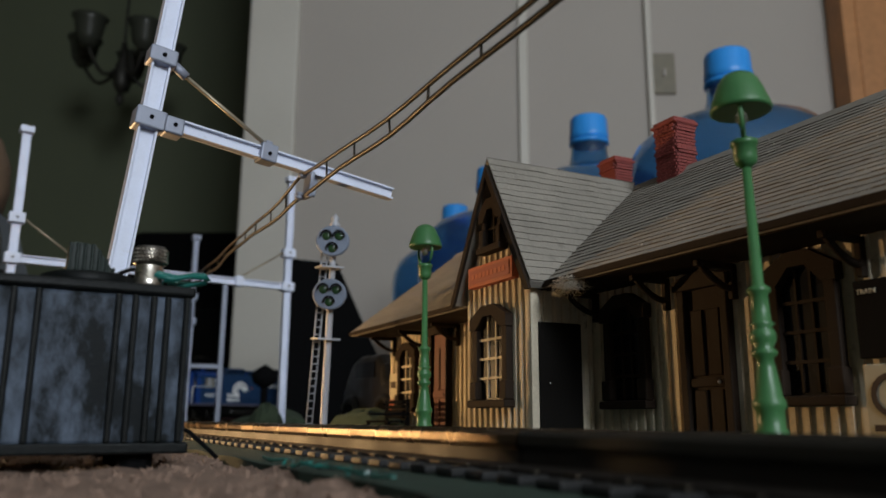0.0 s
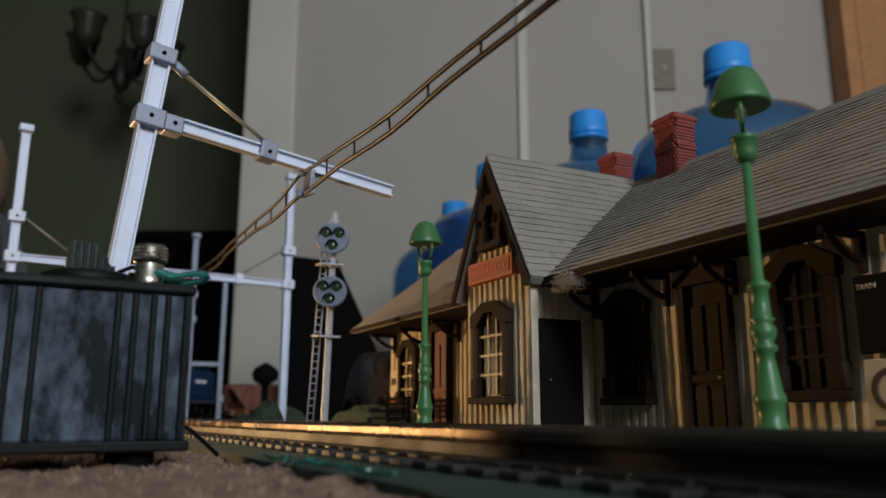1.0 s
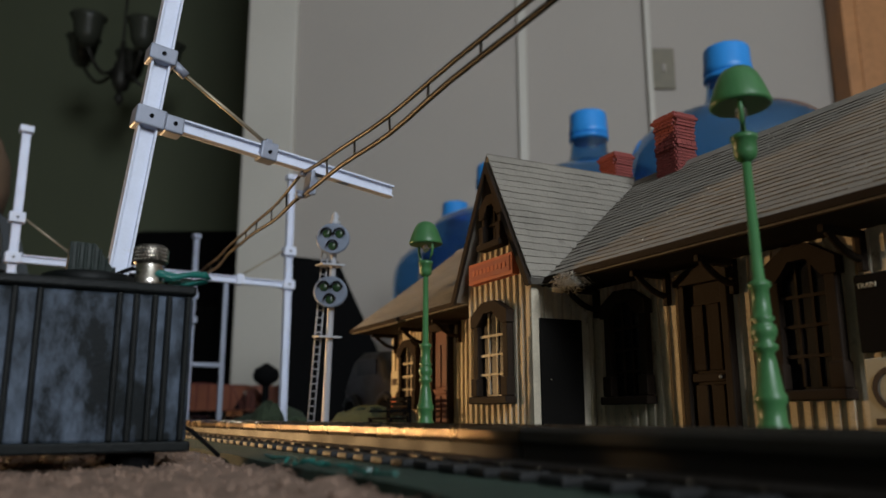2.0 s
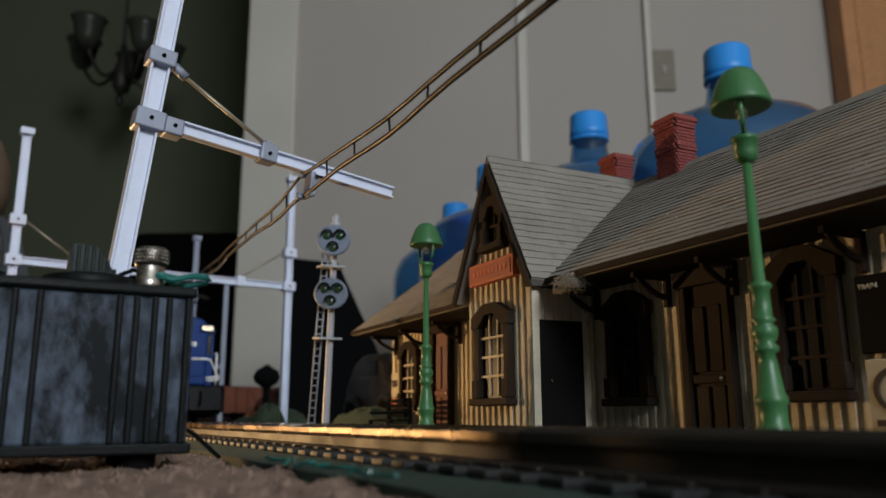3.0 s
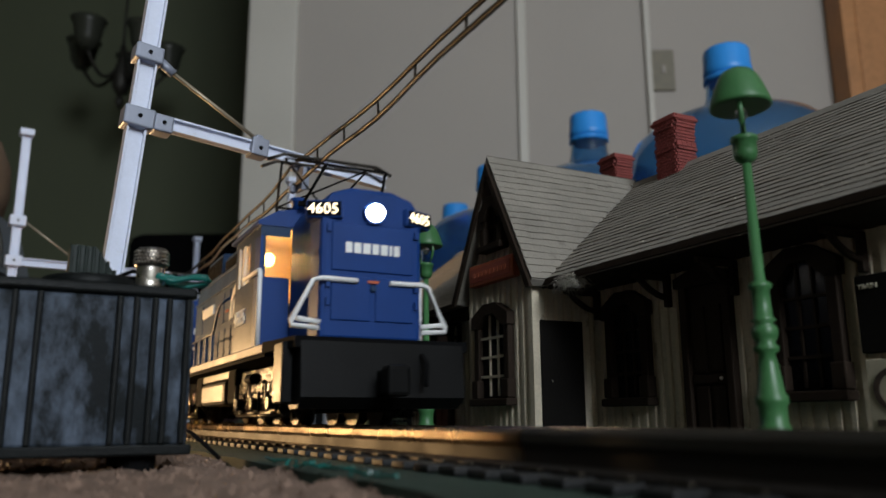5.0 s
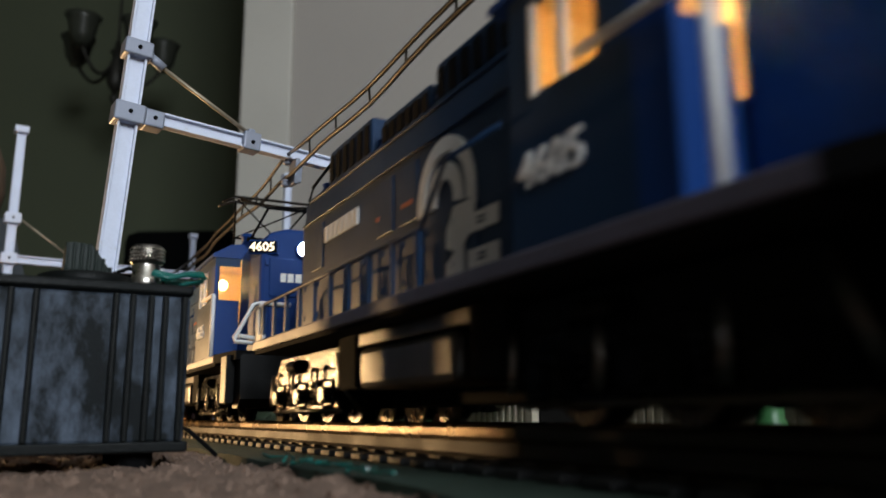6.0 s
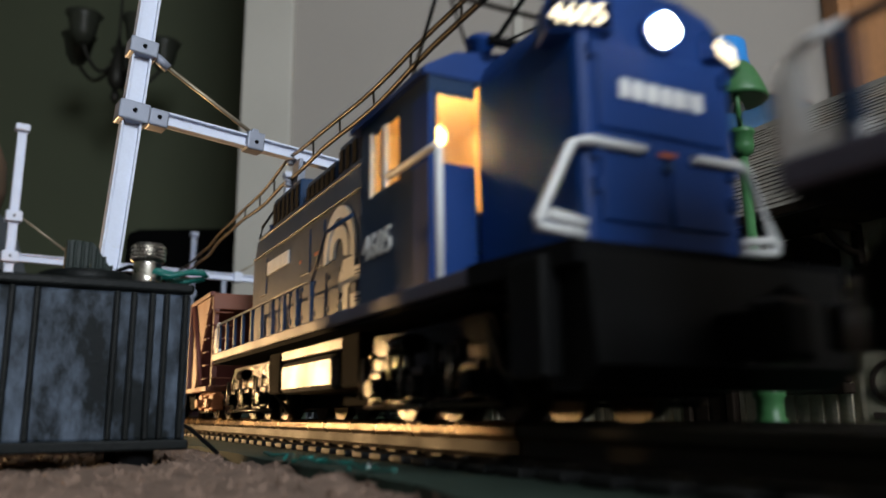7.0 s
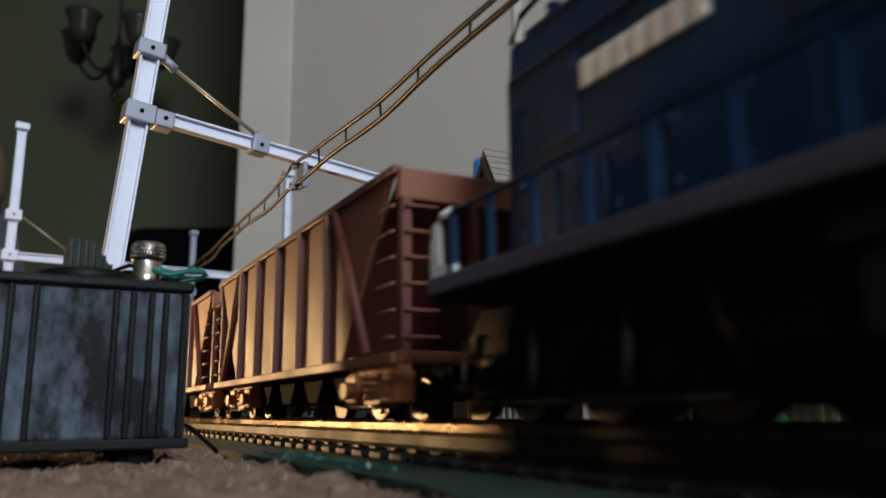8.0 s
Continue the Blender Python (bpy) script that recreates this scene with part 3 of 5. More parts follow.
    part("soffit", bx(B(), -0.4660, -0.0900, 0.2050, 0.2335, 0.0800, 0.0808), BROWNTRIM, roof)
    part("fascia", bx(B(), -0.4685, -0.0875, 0.2014, 0.2028, 0.0806, 0.0832), BROWNTRIM, roof)
    bay_roof = part("gable_roof", prism(B(), [(-0.3054, 0.0800), (mid, 0.1490), (-0.2412, 0.0800), (-0.2387, 0.0825), (mid, 0.1535), (-0.3079, 0.0825)], "y", 0.1945, 0.2900), SHINGLE, st)
    sl = math.hypot(0.0345, 0.071)
    shingle_plane(bay_roof, Vector((-0.2387, 0, 0.0827)), Vector((0, 1, 0)), Vector((-0.0345, 0, 0.071)).normalized(),
                  lambda v: (0.1940, 0.203 + 0.088 * v / sl), (19, sl), 2)
    up = Vector((0.0345, 0, 0.071)).normalized()
    shingle_plane(bay_roof, Vector((-0.3079, 0, 0.0827)), Vector((0, -1, 0)), up, lambda v: (-0.203 - 0.088 * v / sl, -0.1940), (19, sl), 3)
    bm = B()
    prism(bm, [(-0.3084, 0.0790), (mid, 0.1500), (-0.2382, 0.0790), (-0.2417, 0.0790), (mid, 0.1440), (-0.3049, 0.0790)], "y", 0.1928, 0.1944)
    part("bargeboard", bm, BROWNTRIM, bay_roof)
    for bxx in (-0.455, -0.411, -0.366, -0.322, -0.2399, -0.1968, -0.1640, -0.1155):
        bracket(body, bxx, WING_Y - 0.0012, 0.0795, 0.020, 0.0140)
    # lint caught under the eave
    bm = B()
    rnd = random.Random(8)
    for _ in range(220):
        a = Vector((-0.278 + rnd.uniform(-.008, .008), 0.204 + rnd.uniform(-.004, .003), 0.0785 + rnd.uniform(-.003, .002)))
        tube(bm, [a, a + Vector((rnd.uniform(-.004, .004), rnd.uniform(-.003, .003), rnd.uniform(-.005, .001))), a + Vector((rnd.uniform(-.007, .007), rnd.uniform(-.003, .003), rnd.uniform(-.006, .001)))], 0.00009, 3)
    tagged(part("lint", bm, LINT), "tuft of pale dust lint caught on the eave", "lint", kind="stuff")
    # dust specks lying on the shingles
    bm = B()
    for _ in range(60):
        yy = rnd.uniform(0.206, 0.285)
        q = (rnd.uniform(-0.29, -0.14), yy, 0.0815 + (yy - 0.203) * 0.752)
        bmesh.ops.create_icosphere(bm, subdivisions=1, radius=rnd.uniform(0.00012, 0.00045), matrix=Matrix.Translation(q))
    tagged(part("dust", bm, LINT), "pale dust specks on the station roof", "dust", kind="stuff")
    # chimneys, brick by brick
    for cx, cy, w, z0, z1 in ((-0.2427, 0.290, 0.0066, 0.140, 0.1800), (-0.2980, 0.300, 0.0060, 0.138, 0.1785)):
        ch = part("chimney", bx(B(), cx - w, cx + w, cy - w, cy + w, z0, z1 - 0.004), MORTAR, st, "red brick chimney")
        br = mesh("brick", bx(B(), -0.00145, 0.00145, -0.0005, 0.0005, 0, 0.0014), BRICK)
        rows = int((z1 - z0) / 0.0018)
        for r in range(rows):
            z = z0 + r * 0.0018
            grow = 0.0007 if (rows - 11 <= r <= rows - 10) or r >= rows - 4 else (0.0010 if r in (rows - 3, rows - 2) else 0)
            for side in range(4):
                for k in range(4):
                    u = -w + (k + 0.5 + (0.12 if r % 2 else -0.12)) * (2 * w / 4)
                    dd = w + 0.0002 + grow
                    q = {0: (u, -dd, 0), 1: (dd, u, 90), 2: (u, dd, 0), 3: (-dd, u, 90)}[side]
                    if side == 2:
                        continue
                    share("brick", br, ch, pose(cx + q[0], cy + q[1], z, 0, 0, q[2]))
        part("cap", bx(B(), cx - w - 0.0018, cx + w + 0.0018, cy - w - 0.0018, cy + w + 0.0018, z1 - 0.0035, z1 - 0.0018, 0.0004), BRICK, ch)
        part("rim", bx(B(), cx - w - 0.0008, cx + w + 0.0008, cy - w - 0.0008, cy + w + 0.0008, z1 - 0.0018, z1, 0.0004), BRICK, ch)
    # boards on the walls
    tb = part("timetable_board", bx(B(), -0.1184, -0.1010, WING_Y - 0.0040, WING_Y - 0.0013, 0.0390, 0.0645, 0.0005), DARKDOOR, st, "charcoal timetable board with cream heading")
    lettering("lettering", "TRAIN", 0.0023, POSTER, tb, pose(-0.1172, WING_Y - 0.0043, 0.0598, 90, 0, 0))
    pb = part("poster", bx(B(), -0.1145, -0.0985, 0.2250, 0.2268, 0.0066, 0.0367, 0.0003), POSTER, st, "aged cream poster with a dark emblem")
    bm = B()
    for k in range(20):
        a, b = k * 0.314, (k + 1) * 0.314
        pts = []
        for r, q in ((0.0062, a), (0.0062, b), (0.0046, b), (0.0046, a)):
            pts.append((-0.1065 + r * math.cos(q), 0.0272 + 1.1 * r * math.sin(q)))
        prism(bm, pts, "y", 0.2246, 0.2251)
    part("emblem", bm, INK, pb)
    for i, w in ((0, 0.012), (1, 0.009)):
        part("text_bar", bx(B(), -0.1065 - w / 2, -0.1065 + w / 2, 0.2246, 0.2251, 0.0162 - i * 0.0050, 0.0182 - i * 0.0050), INK, pb)
    # posters on the far end
    for z in (0.0330, 0.0520):
        p2 = part("poster", bx(B(), -0.4615, -0.4500, WING_Y - 0.0028, WING_Y - 0.0013, z - 0.017, z + 0.0005), REDSIGN if z < 0.04 else POSTER, st, "small coloured wall poster")
        part("text_bar", bx(B(), -0.4595, -0.4520, WING_Y - 0.0031, WING_Y - 0.0027, z - 0.010, z - 0.005), INK, p2)
    return st


def lettering(name, text, size, material, parent, m, extrude=0.0002):
    cu = bpy.data.curves.new(name, "FONT")
    cu.body, cu.size, cu.extrude, cu.resolution_u = text, size, extrude, 3
    cu.materials.append(material)
    ob = new(name, cu)
    ob.parent = parent
    ob.matrix_basis = m
    return ob


def station_bench():
    b = thing("bench", "dark slatted platform bench beside the station wall", "bench", pose(-0.470, 0.200, 0.0062))
    for i in range(4):
        part("seat_slat", bx(B(), -0.018, 0.018, -0.006 + i * 0.0032, -0.0036 + i * 0.0032, 0.0105, 0.0118, 0.0003), BLACK, b)
    for i in range(4):
        part("back_slat", bx(B(), -0.018, 0.018, 0.0072, 0.0084, 0.0130 + i * 0.0030, 0.0153 + i * 0.0030, 0.0003), BLACK, b)
    for x in (-0.016, 0.016):
        part("leg", bx(B(), x - 0.001, x + 0.001, -0.006, -0.004, 0, 0.0105), BLACK, b)
        part("leg", bx(B(), x - 0.001, x + 0.001, 0.0065, 0.0088, 0, 0.0245), BLACK, b)
        part("arm", bx(B(), x - 0.001, x + 0.001, -0.006, 0.0065, 0.0150, 0.0165, 0.0003), BLACK, b)


def street_lamp(m):
    l = thing("street_lamp", "green painted model street lamp with conical shade", "street lamp", m, group="station street lamps")
    prof = [(0.0041, 0.0), (0.0041, 0.003), (0.0034, 0.004), (0.0034, 0.0085), (0.0040, 0.0095), (0.0040, 0.011), (0.0034, 0.012), (0.0024, 0.020), (0.0020, 0.0225), (0.0031, 0.0235), (0.0031, 0.0245),
            (0.0022, 0.0255), (0.0031, 0.0272), (0.0033, 0.0285), (0.0031, 0.0297), (0.0022, 0.0310), (0.0033, 0.0318), (0.0024, 0.0326), (0.0022, 0.0400), (0.0029, 0.0408), (0.0029, 0.0418), (0.0015, 0.0430), (0.0012, 0.0780)]
    part("post", lathe(B(), prof), LAMPGREEN, l)
    part("collar", lathe(B(), [(0.0012, 0.0770), (0.0028, 0.0785), (0.0031, 0.0800), (0.0031, 0.0835), (0.0036, 0.0838), (0.0036, 0.0850), (0.0028, 0.0856)]), LAMPGREEN, l)
    for s in (-1, 1):
        pts = [(s * 0.0028, 0, 0.0850), (s * 0.0048, 0, 0.0880), (s * 0.0056, 0, 0.0915), (s * 0.0054, 0, 0.0960)]
        part("fork", tube(B(), [Vector(q) for q in pts], 0.0007), LAMPGREEN, l)
    part("shade", lathe(B(), [(0.0076, 0.0940), (0.0082, 0.0945), (0.0082, 0.0952), (0.0077, 0.0970), (0.0067, 0.1002), (0.0054, 0.1034), (0.0040, 0.1054), (0.0022, 0.1064), (0.0004, 0.1067)]), LAMPGREEN, l)
    part("bulb", lathe(B(), [(0.0008, 0.0900), (0.0016, 0.0915), (0.0016, 0.0930), (0.0010, 0.0945)]), BULB, l)
    return l


def street_lamps():
    a = sized(street_lamp(pose(-0.1424, 0.165, 0.0130, 0, -1.2, 0) @ pose(0, 0, 0, 0, 0, -50)), 1.0, 0.935)
    copy_thing(a, pose(-0.3421, 0.165, 0.0130, 0, 0, 10))
    for x in (-0.1424, -0.3421):
        ob = part("lamp_plinth", lathe(B(), [(0.0075, 0.0060), (0.0075, 0.0120), (0.0065, 0.0130)], (x, 0.165, 0)), LAMPGREEN)
        tagged(ob, "low round green plinth under a street lamp", "plinth")


def signal():
    s = thing("signal", "silver signal mast with two round heads and a ladder", "railway signal", pose(-0.4880, 0.165, 0.0062, 0, 4.2, 0))
    part("mast", cyl(B(), (0, 0, 0), (0, 0, 0.146), 0.0024, 0.0020), SILVER, s)
    part("base", lathe(B(), [(0.006, 0), (0.006, 0.003), (0.004, 0.006), (0.0026, 0.009)]), SILVER, s)
    part("finial", lathe(B(), [(0.0020, 0.1440), (0.0036, 0.1455), (0.0036, 0.147), (0.0018, 0.149), (0.0026, 0.151), (0.0006, 0.1545)]), SILVER, s)
    face = Vector((math.cos(YAW), -math.sin(YAW), 0.0))
    m = face.to_track_quat("Z", "Y").to_matrix().to_4x4()
    for z in (0.1345, 0.0975):
        bm = B()
        lathe(bm, [(0.0098, -0.003), (0.0108, -0.001), (0.0108, 0.0006), (0.0098, 0.0012)], seg=32)
        head = part("signal_head", bm, SIGGREY, s, "blue-grey round three-lamp head")
        head.matrix_basis = Matrix.Translation(Vector((0, 0, z)) + face * 0.0055) @ m
        for a in (90 + 0, 90 + 125, 90 - 125):
            c = Vector((0.0050 * math.cos(radians(a + 180)), 0.0050 * math.sin(radians(a + 180)), 0.0012))
            part("lens", lathe(B(), [(0.0030, 0), (0.0026, 0.0006), (0.0004, 0.0009)], c, 14), LENS, head)
            bm = B()
            pts = [c + Vector((0.0034 * math.cos(radians(q)), 0.0034 * math.sin(radians(q)), 0.0022)) for q in range(-10, 200, 20)]
            tube(bm, pts, 0.0007, 5)
            part("hood", bm, BLACK, head)
    for z in (0.116, 0.0665):
        part("platform", bx(B(), -0.008, 0.006, -0.009, 0.006, z, z + 0.0012), SILVER, s)
    lad = part("ladder", tube(tube(B(), [(-0.0045, -0.0062, 0.0), (-0.0012, -0.0030, 0.136)], 0.0005), [(-0.0065, -0.0095, 0.0), (-0.0032, -0.0063, 0.136)], 0.0005), SILVER, s)
    for i in range(26):
        z = 0.005 + i * 0.005
        t = z / 0.136
        part("rung", tube(B(), [(-0.0045 + 0.0033 * t, -0.0062 + .0032 * t, z), (-0.0065 + 0.0033 * t, -0.0095 + .0032 * t, z)], 0.0004, 4), SILVER, lad)
    return s


# ---- overhead line ----
def ibeam(length, w=0.0070, d=0.0056, t=0.0010):
    bm = B()
    bx(bm, -w / 2, w / 2, -t / 2, t / 2, 0, length)
    bx(bm, -w / 2, -w / 2 + t, -d / 2, d / 2, 0, length, 0.0002)
    bx(bm, w / 2 - t, w / 2, -d / 2, d / 2, 0, length, 0.0002)
    return bm


def screw(parent, p, d):
    d = Vector(d)
    ob = part("screw", cyl(B(), Vector(p), Vector(p) + d * 0.0008, 0.0010, 0.0009, 10), BLACK, parent)
    return ob


ARM_TURN = 8.2


def mast_assembly():
    """Near mast: upright along z, arm along +y; the flanges' web faces +x."""
    m = thing("catenary_mast", "white steel catenary mast with bracket arm and brace", "catenary mast")
    bm = ibeam(0.270, 0.0086, 0.0060)
    bmesh.ops.rotate(bm, verts=bm.verts, cent=(0, 0, 0), matrix=Matrix.Rotation(radians(90), 3, "Z"))
    part("pole", bm, WHITEMETAL, m)
    part("foot", bx(B(), -0.012, 0.012, -0.010, 0.010, -0.0005, 0.003, 0.0006), WHITEMETAL, m)
    c1 = part("clamp", bx(B(), -0.0050, 0.0050, -0.0062, 0.0062, 0.1782, 0.1862, 0.0008), GREYMETAL, m)
    screw(c1, (0.0050, 0, 0.1822), (1, 0, 0))
    part("brace_socket", tube(B(), [(0, 0.006, 0.1812), (0, 0.0125, 0.1772)], 0.0024, 8), GREYMETAL, c1)
    c2 = part("clamp", bx(B(), -0.0052, 0.0052, -0.0066, 0.0066, 0.1450, 0.1545, 0.0008), GREYMETAL, m)
    screw(c2, (0.0052, 0, 0.150), (1, 0, 0))
    c3 = part("arm_socket", bx(B(), -0.0046, 0.0046, 0.0066, 0.0150, 0.1455, 0.1540, 0.0008), GREYMETAL, m)
    screw(c3, (0.0046, 0.0108, 0.150), (1, 0, 0))
    bm = ibeam(0.114, 0.0066, 0.0052)
    bmesh.ops.rotate(bm, verts=bm.verts, cent=(0, 0, 0), matrix=Matrix.Rotation(radians(90), 3, "Z"))
    bmesh.ops.rotate(bm, verts=bm.verts, cent=(0, 0, 0), matrix=Matrix.Rotation(radians(-90), 3, "X"))
    bmesh.ops.translate(bm, verts=bm.verts, vec=(0, 0.0148, 0.1512))
    part("arm", bm, WHITEMETAL, m)
    c4 = part("arm_clamp", bx(B(), -0.0044, 0.0044, 0.0525, 0.0610, 0.1467, 0.1562, 0.0007), GREYMETAL, m)
    part("stud", bx(B(), -0.0016, 0.0016, 0.0550, 0.0585, 0.1562, 0.1587, 0.0005), GREYMETAL, c4)
    screw(c4, (0.0044, 0.0568, 0.1507), (1, 0, 0))
    part("brace", tube(B(), [(0, 0.0120, 0.1776), (0, 0.0545, 0.1570)], 0.0010), STRAW, m, "thin pale brass brace rod")
    h = part("hanger", bx(B(), -0.0036, -0.0010, 0.0800, 0.0860, 0.1375, 0.1540, 0.0006), GREYMETAL, m)
    part("hanger_plate", bx(B(), -0.0020, 0.0060, 0.0790, 0.0812, 0.1340, 0.1480, 0.0005), GREYMETAL, h)
    for z in (0.1475, 0.1355):
        part("insulator", lathe(B(), [(0.0008, -0.0022), (0.0020, -0.0016), (0.0020, -0.0004), (0.0012, 0), (0.0020, 0.0004), (0.0020, 0.0016), (0.0008, 0.0022)], (-0.0015, 0.0775, z), 12), GREYMETAL, h)
    return m


def portal(name, ya, yb, x, top, beam_z):
    p = thing(name, "white steel catenary portal spanning the tracks", "catenary portal", pose(x, 0, 0.0, 0, 0, ARM_TURN))
    for y in (ya, yb):
        bm = ibeam(top - 0.006)
        bmesh.ops.rotate(bm, verts=bm.verts, cent=(0, 0, 0), matrix=Matrix.Rotation(radians(90), 3, "Z"))
        bmesh.ops.translate(bm, verts=bm.verts, vec=(0, y, 0.006))
        pole = part("pole", bm, WHITEMETAL, p)
        part("pole_cap", bx(B(), -0.0050, 0.0050, y - 0.0055, y + 0.0055, top - 0.006, top, 0.0008), WHITEMETAL, pole)
        part("foot", bx(B(), -0.012, 0.012, y - 0.010, y + 0.010, 0.0055, 0.0095, 0.0006), WHITEMETAL, pole)
        for z in (beam_z, beam_z + 0.034):
            c = part("clamp", bx(B(), -0.0052, 0.0052, y - 0.0062, y + 0.0062, z - 0.0045, z + 0.0045, 0.0008), WHITEMETAL, pole)
            screw(c, (0.0052, y, z), (1, 0, 0))
    if yb - ya > 0.05:
        bm = B()
        bx(bm, -0.0026, 0.0026, ya + 0.006, yb - 0.006, beam_z - 0.0033, beam_z - 0.0023)
        bx(bm, -0.0026, 0.0026, ya + 0.006, yb - 0.006, beam_z + 0.0023, beam_z + 0.0033)
        bx(bm, -0.0005, 0.0005, ya + 0.006, yb - 0.006, beam_z - 0.0023, beam_z + 0.0023)
        part("beam", bm, WHITEMETAL, p)
        for y0, y1 in ((ya + 0.006, ya + 0.05), (yb - 0.006, yb - 0.05)):
            part("brace", tube(B(), [(0, y0, beam_z + 0.034), (0, y1, beam_z + 0.004)], 0.0010), STRAW, p)
            part("brace_clamp", bx(B(), -0.0044, 0.0044, y1 - 0.004, y1 + 0.004, beam_z - 0.0045, beam_z + 0.0055, 0.0007), WHITEMETAL, p)
        part("hanger", bx(B(), -0.0036, -0.0010, TRACK_Y - 0.004, TRACK_Y + 0.003, beam_z - 0.016, beam_z + 0.004, 0.0006), GREYMETAL, p)
    return p


def single_pole(x, y, top, material=None):
    p = thing("catenary_pole", "slim grey-white catenary pole with crossbar", "catenary pole", pose(x, y, 0))
    material = material or WHITEMETAL
    part("pole", bx(B(), -0.0035, 0.0035, -0.0035, 0.0035, 0.0055, top, 0.0008), material, p)
    part("crossbar", bx(B(), -0.003, 0.003, -0.06, 0.0, 0.090, 0.096, 0.0006), material, p)
    part("foot", bx(B(), -0.010, 0.010, -0.010, 0.010, 0.0, 0.0075, 0.0006), material, p)
    return p


def wire_span(x0, x1, z0, z1, sag, phase):
    """Contact wire and messenger, in the span's own space with its origin at the held end."""
    w = thing("overhead_wire", "thin brown overhead wire pair with droppers", "overhead wire")
    n = 26
    lo, hi = [], []
    for i in range(n + 1):
        t = i / n
        x, z = (x1 - x0) * t, (z1 - z0) * t
        wob = 0.0010 * math.sin(phase + 9 * t) + 0.0006 * math.sin(phase * 2 + 31 * t)
        wv = 0.0008 * math.sin(phase + 17 * t)
        gap = 0.0060 + 0.0060 * (2 * t - 1) ** 4
        lo.append(Vector((x, wob, z + wv)))
        hi.append(Vector((x, wob * 0.6, z + gap + wv * 0.5)))
    part("contact_wire", tube(B(), lo, 0.0010), BRASS, w)
    part("messenger_wire", tube(B(), hi, 0.0009), BRASS, w)
    for i in range(2, n, 2):
        part("dropper", tube(B(), [lo[i], hi[i]], 0.0005, 5), BRASS, w)
    return w


# ---- things on the carpet ----
def power_box():
    """Black ribbed transformer: its front faces the camera."""
    f0, f1 = Vector((-0.239, 0.0400, 0)), Vector((-0.2357, -0.0590, 0))
    d = (f1 - f0).normalized()
    ang = math.atan2(-d.y, -d.x)
    L, D, Z0, Z1 = (f1 - f0).length, 0.045, 0.0089, 0.0535
    p = thing("transformer", "black ribbed bakelite transformer with scuffed dusty face", "transformer", Matrix.Translation(f0) @ Matrix.Rotation(ang, 4, "Z"))
    # own space: x runs towards the near corner (0), y away from the camera
    part("case", bx(B(), -L, 0, 0.0006, D, Z0 + 0.002, Z1, 0.0016), BLACKBOX, p)
    part("base_flange", bx(B(), -L - 0.001, 0.0008, -0.0012, D + 0.001, Z0, Z0 + 0.003, 0.0006), BLACKRIB, p)
    part("top_plate", bx(B(), -L - 0.0005, 0.0004, -0.0008, D + 0.0005, Z1 - 0.0002, Z1 + 0.0028, 0.0009), BLACKRIB, p)
    for x in (-0.0019, -0.0072, -0.0111, -0.0161, -0.0206, -0.0407, -0.0467, -0.0760, -0.0820):
        part("rib", bx(B(), x - 0.0010, x + 0.0006, -0.0016, 0.0010, Z0 + 0.003, Z1 - 0.0005, 0.0005), BLACKRIB, p)
    for x in (-0.012, -L + 0.012):
        for y in (0.008, D - 0.008):
            part("rubber_foot", cyl(B(), (x, y, -0.003), (x, y, Z0), 0.005), BLACK, p)
    # finned lever
    bm = B()
    prism(bm, [(-0.0345, Z1 + 0.002), (-0.0340, 0.0680), (-0.0325, 0.0690), (-0.0270, 0.0685), (-0.0215, 0.0610), (-0.0200, Z1 + 0.002)], "y", 0.012, 0.020)
    lev = part("lever", bm, GRIP, p, "dark green ribbed control lever")
    for i in range(7):
        x = -0.0342 + i * 0.0020
        zt = 0.0686 if x < -0.0275 else 0.0686 - (x + 0.0275) * 1.25
        part("fin", bx(B(), x, x + 0.0009, 0.0105, 0.0121, Z1 + 0.0025, zt, 0.0003), GRIP, lev)
    part("lever_base", lathe(B(), [(0.0135, Z1 + 0.002), (0.0135, Z1 + 0.0018 + 0.0040), (0.0120, Z1 + 0.0018 + 0.0046)], (-0.0272, 0.018, 0), 28), BLACKRIB, p)
    # binding post with knurled nut
    c = Vector((-0.0115, 0.012, 0))
    post = part("binding_post", lathe(B(), [(0.0044, Z1 + 0.002), (0.0044, Z1 + 0.0018 + 0.0042), (0.0041, Z1 + 0.0018 + 0.0045), (0.0041, Z1 + 0.0018 + 0.0082), (0.0040, Z1 + 0.0018 + 0.0084)], c, 20), NICKEL, p, "nickel binding post with knurled nut")
    bm = B()
    seg = 30
    for i in range(seg):
        for k in range(4):
            a = 2 * math.pi * (i + 0.5 * (k % 2)) / seg
            q = c + Vector((0.0047 * math.cos(a), 0.0047 * math.sin(a), Z1 + 0.0018 + 0.0095 + k * 0.0011))
            v = [bm.verts.new(q + Vector((math.cos(a) * 0.0006, math.sin(a) * 0.0006, 0)))]
            t = Vector((-math.sin(a), math.cos(a), 0)) * 0.00048
            e = [bm.verts.new(q + t), bm.verts.new(q + Vector((0, 0, 0.0006))), bm.verts.new(q - t), bm.verts.new(q - Vector((0, 0, 0.0006)))]
            for j in range(4):
                bm.faces.new((e[j], e[(j + 1) % 4], v[0]))
    part("knurling", bm, NICKEL, post)
    part("nut", lathe(B(), [(0.0036, Z1 + 0.0018 + 0.0083), (0.0047, Z1 + 0.0018 + 0.0088), (0.0047, Z1 + 0.0018 + 0.0136), (0.0040, Z1 + 0.0018 + 0.0142), (0.0024, Z1 + 0.0018 + 0.0138)], c, 30), NICKELDARK, post)
    # green wires
    m = Matrix.Translation(f0) @ Matrix.Rotation(ang, 4, "Z")
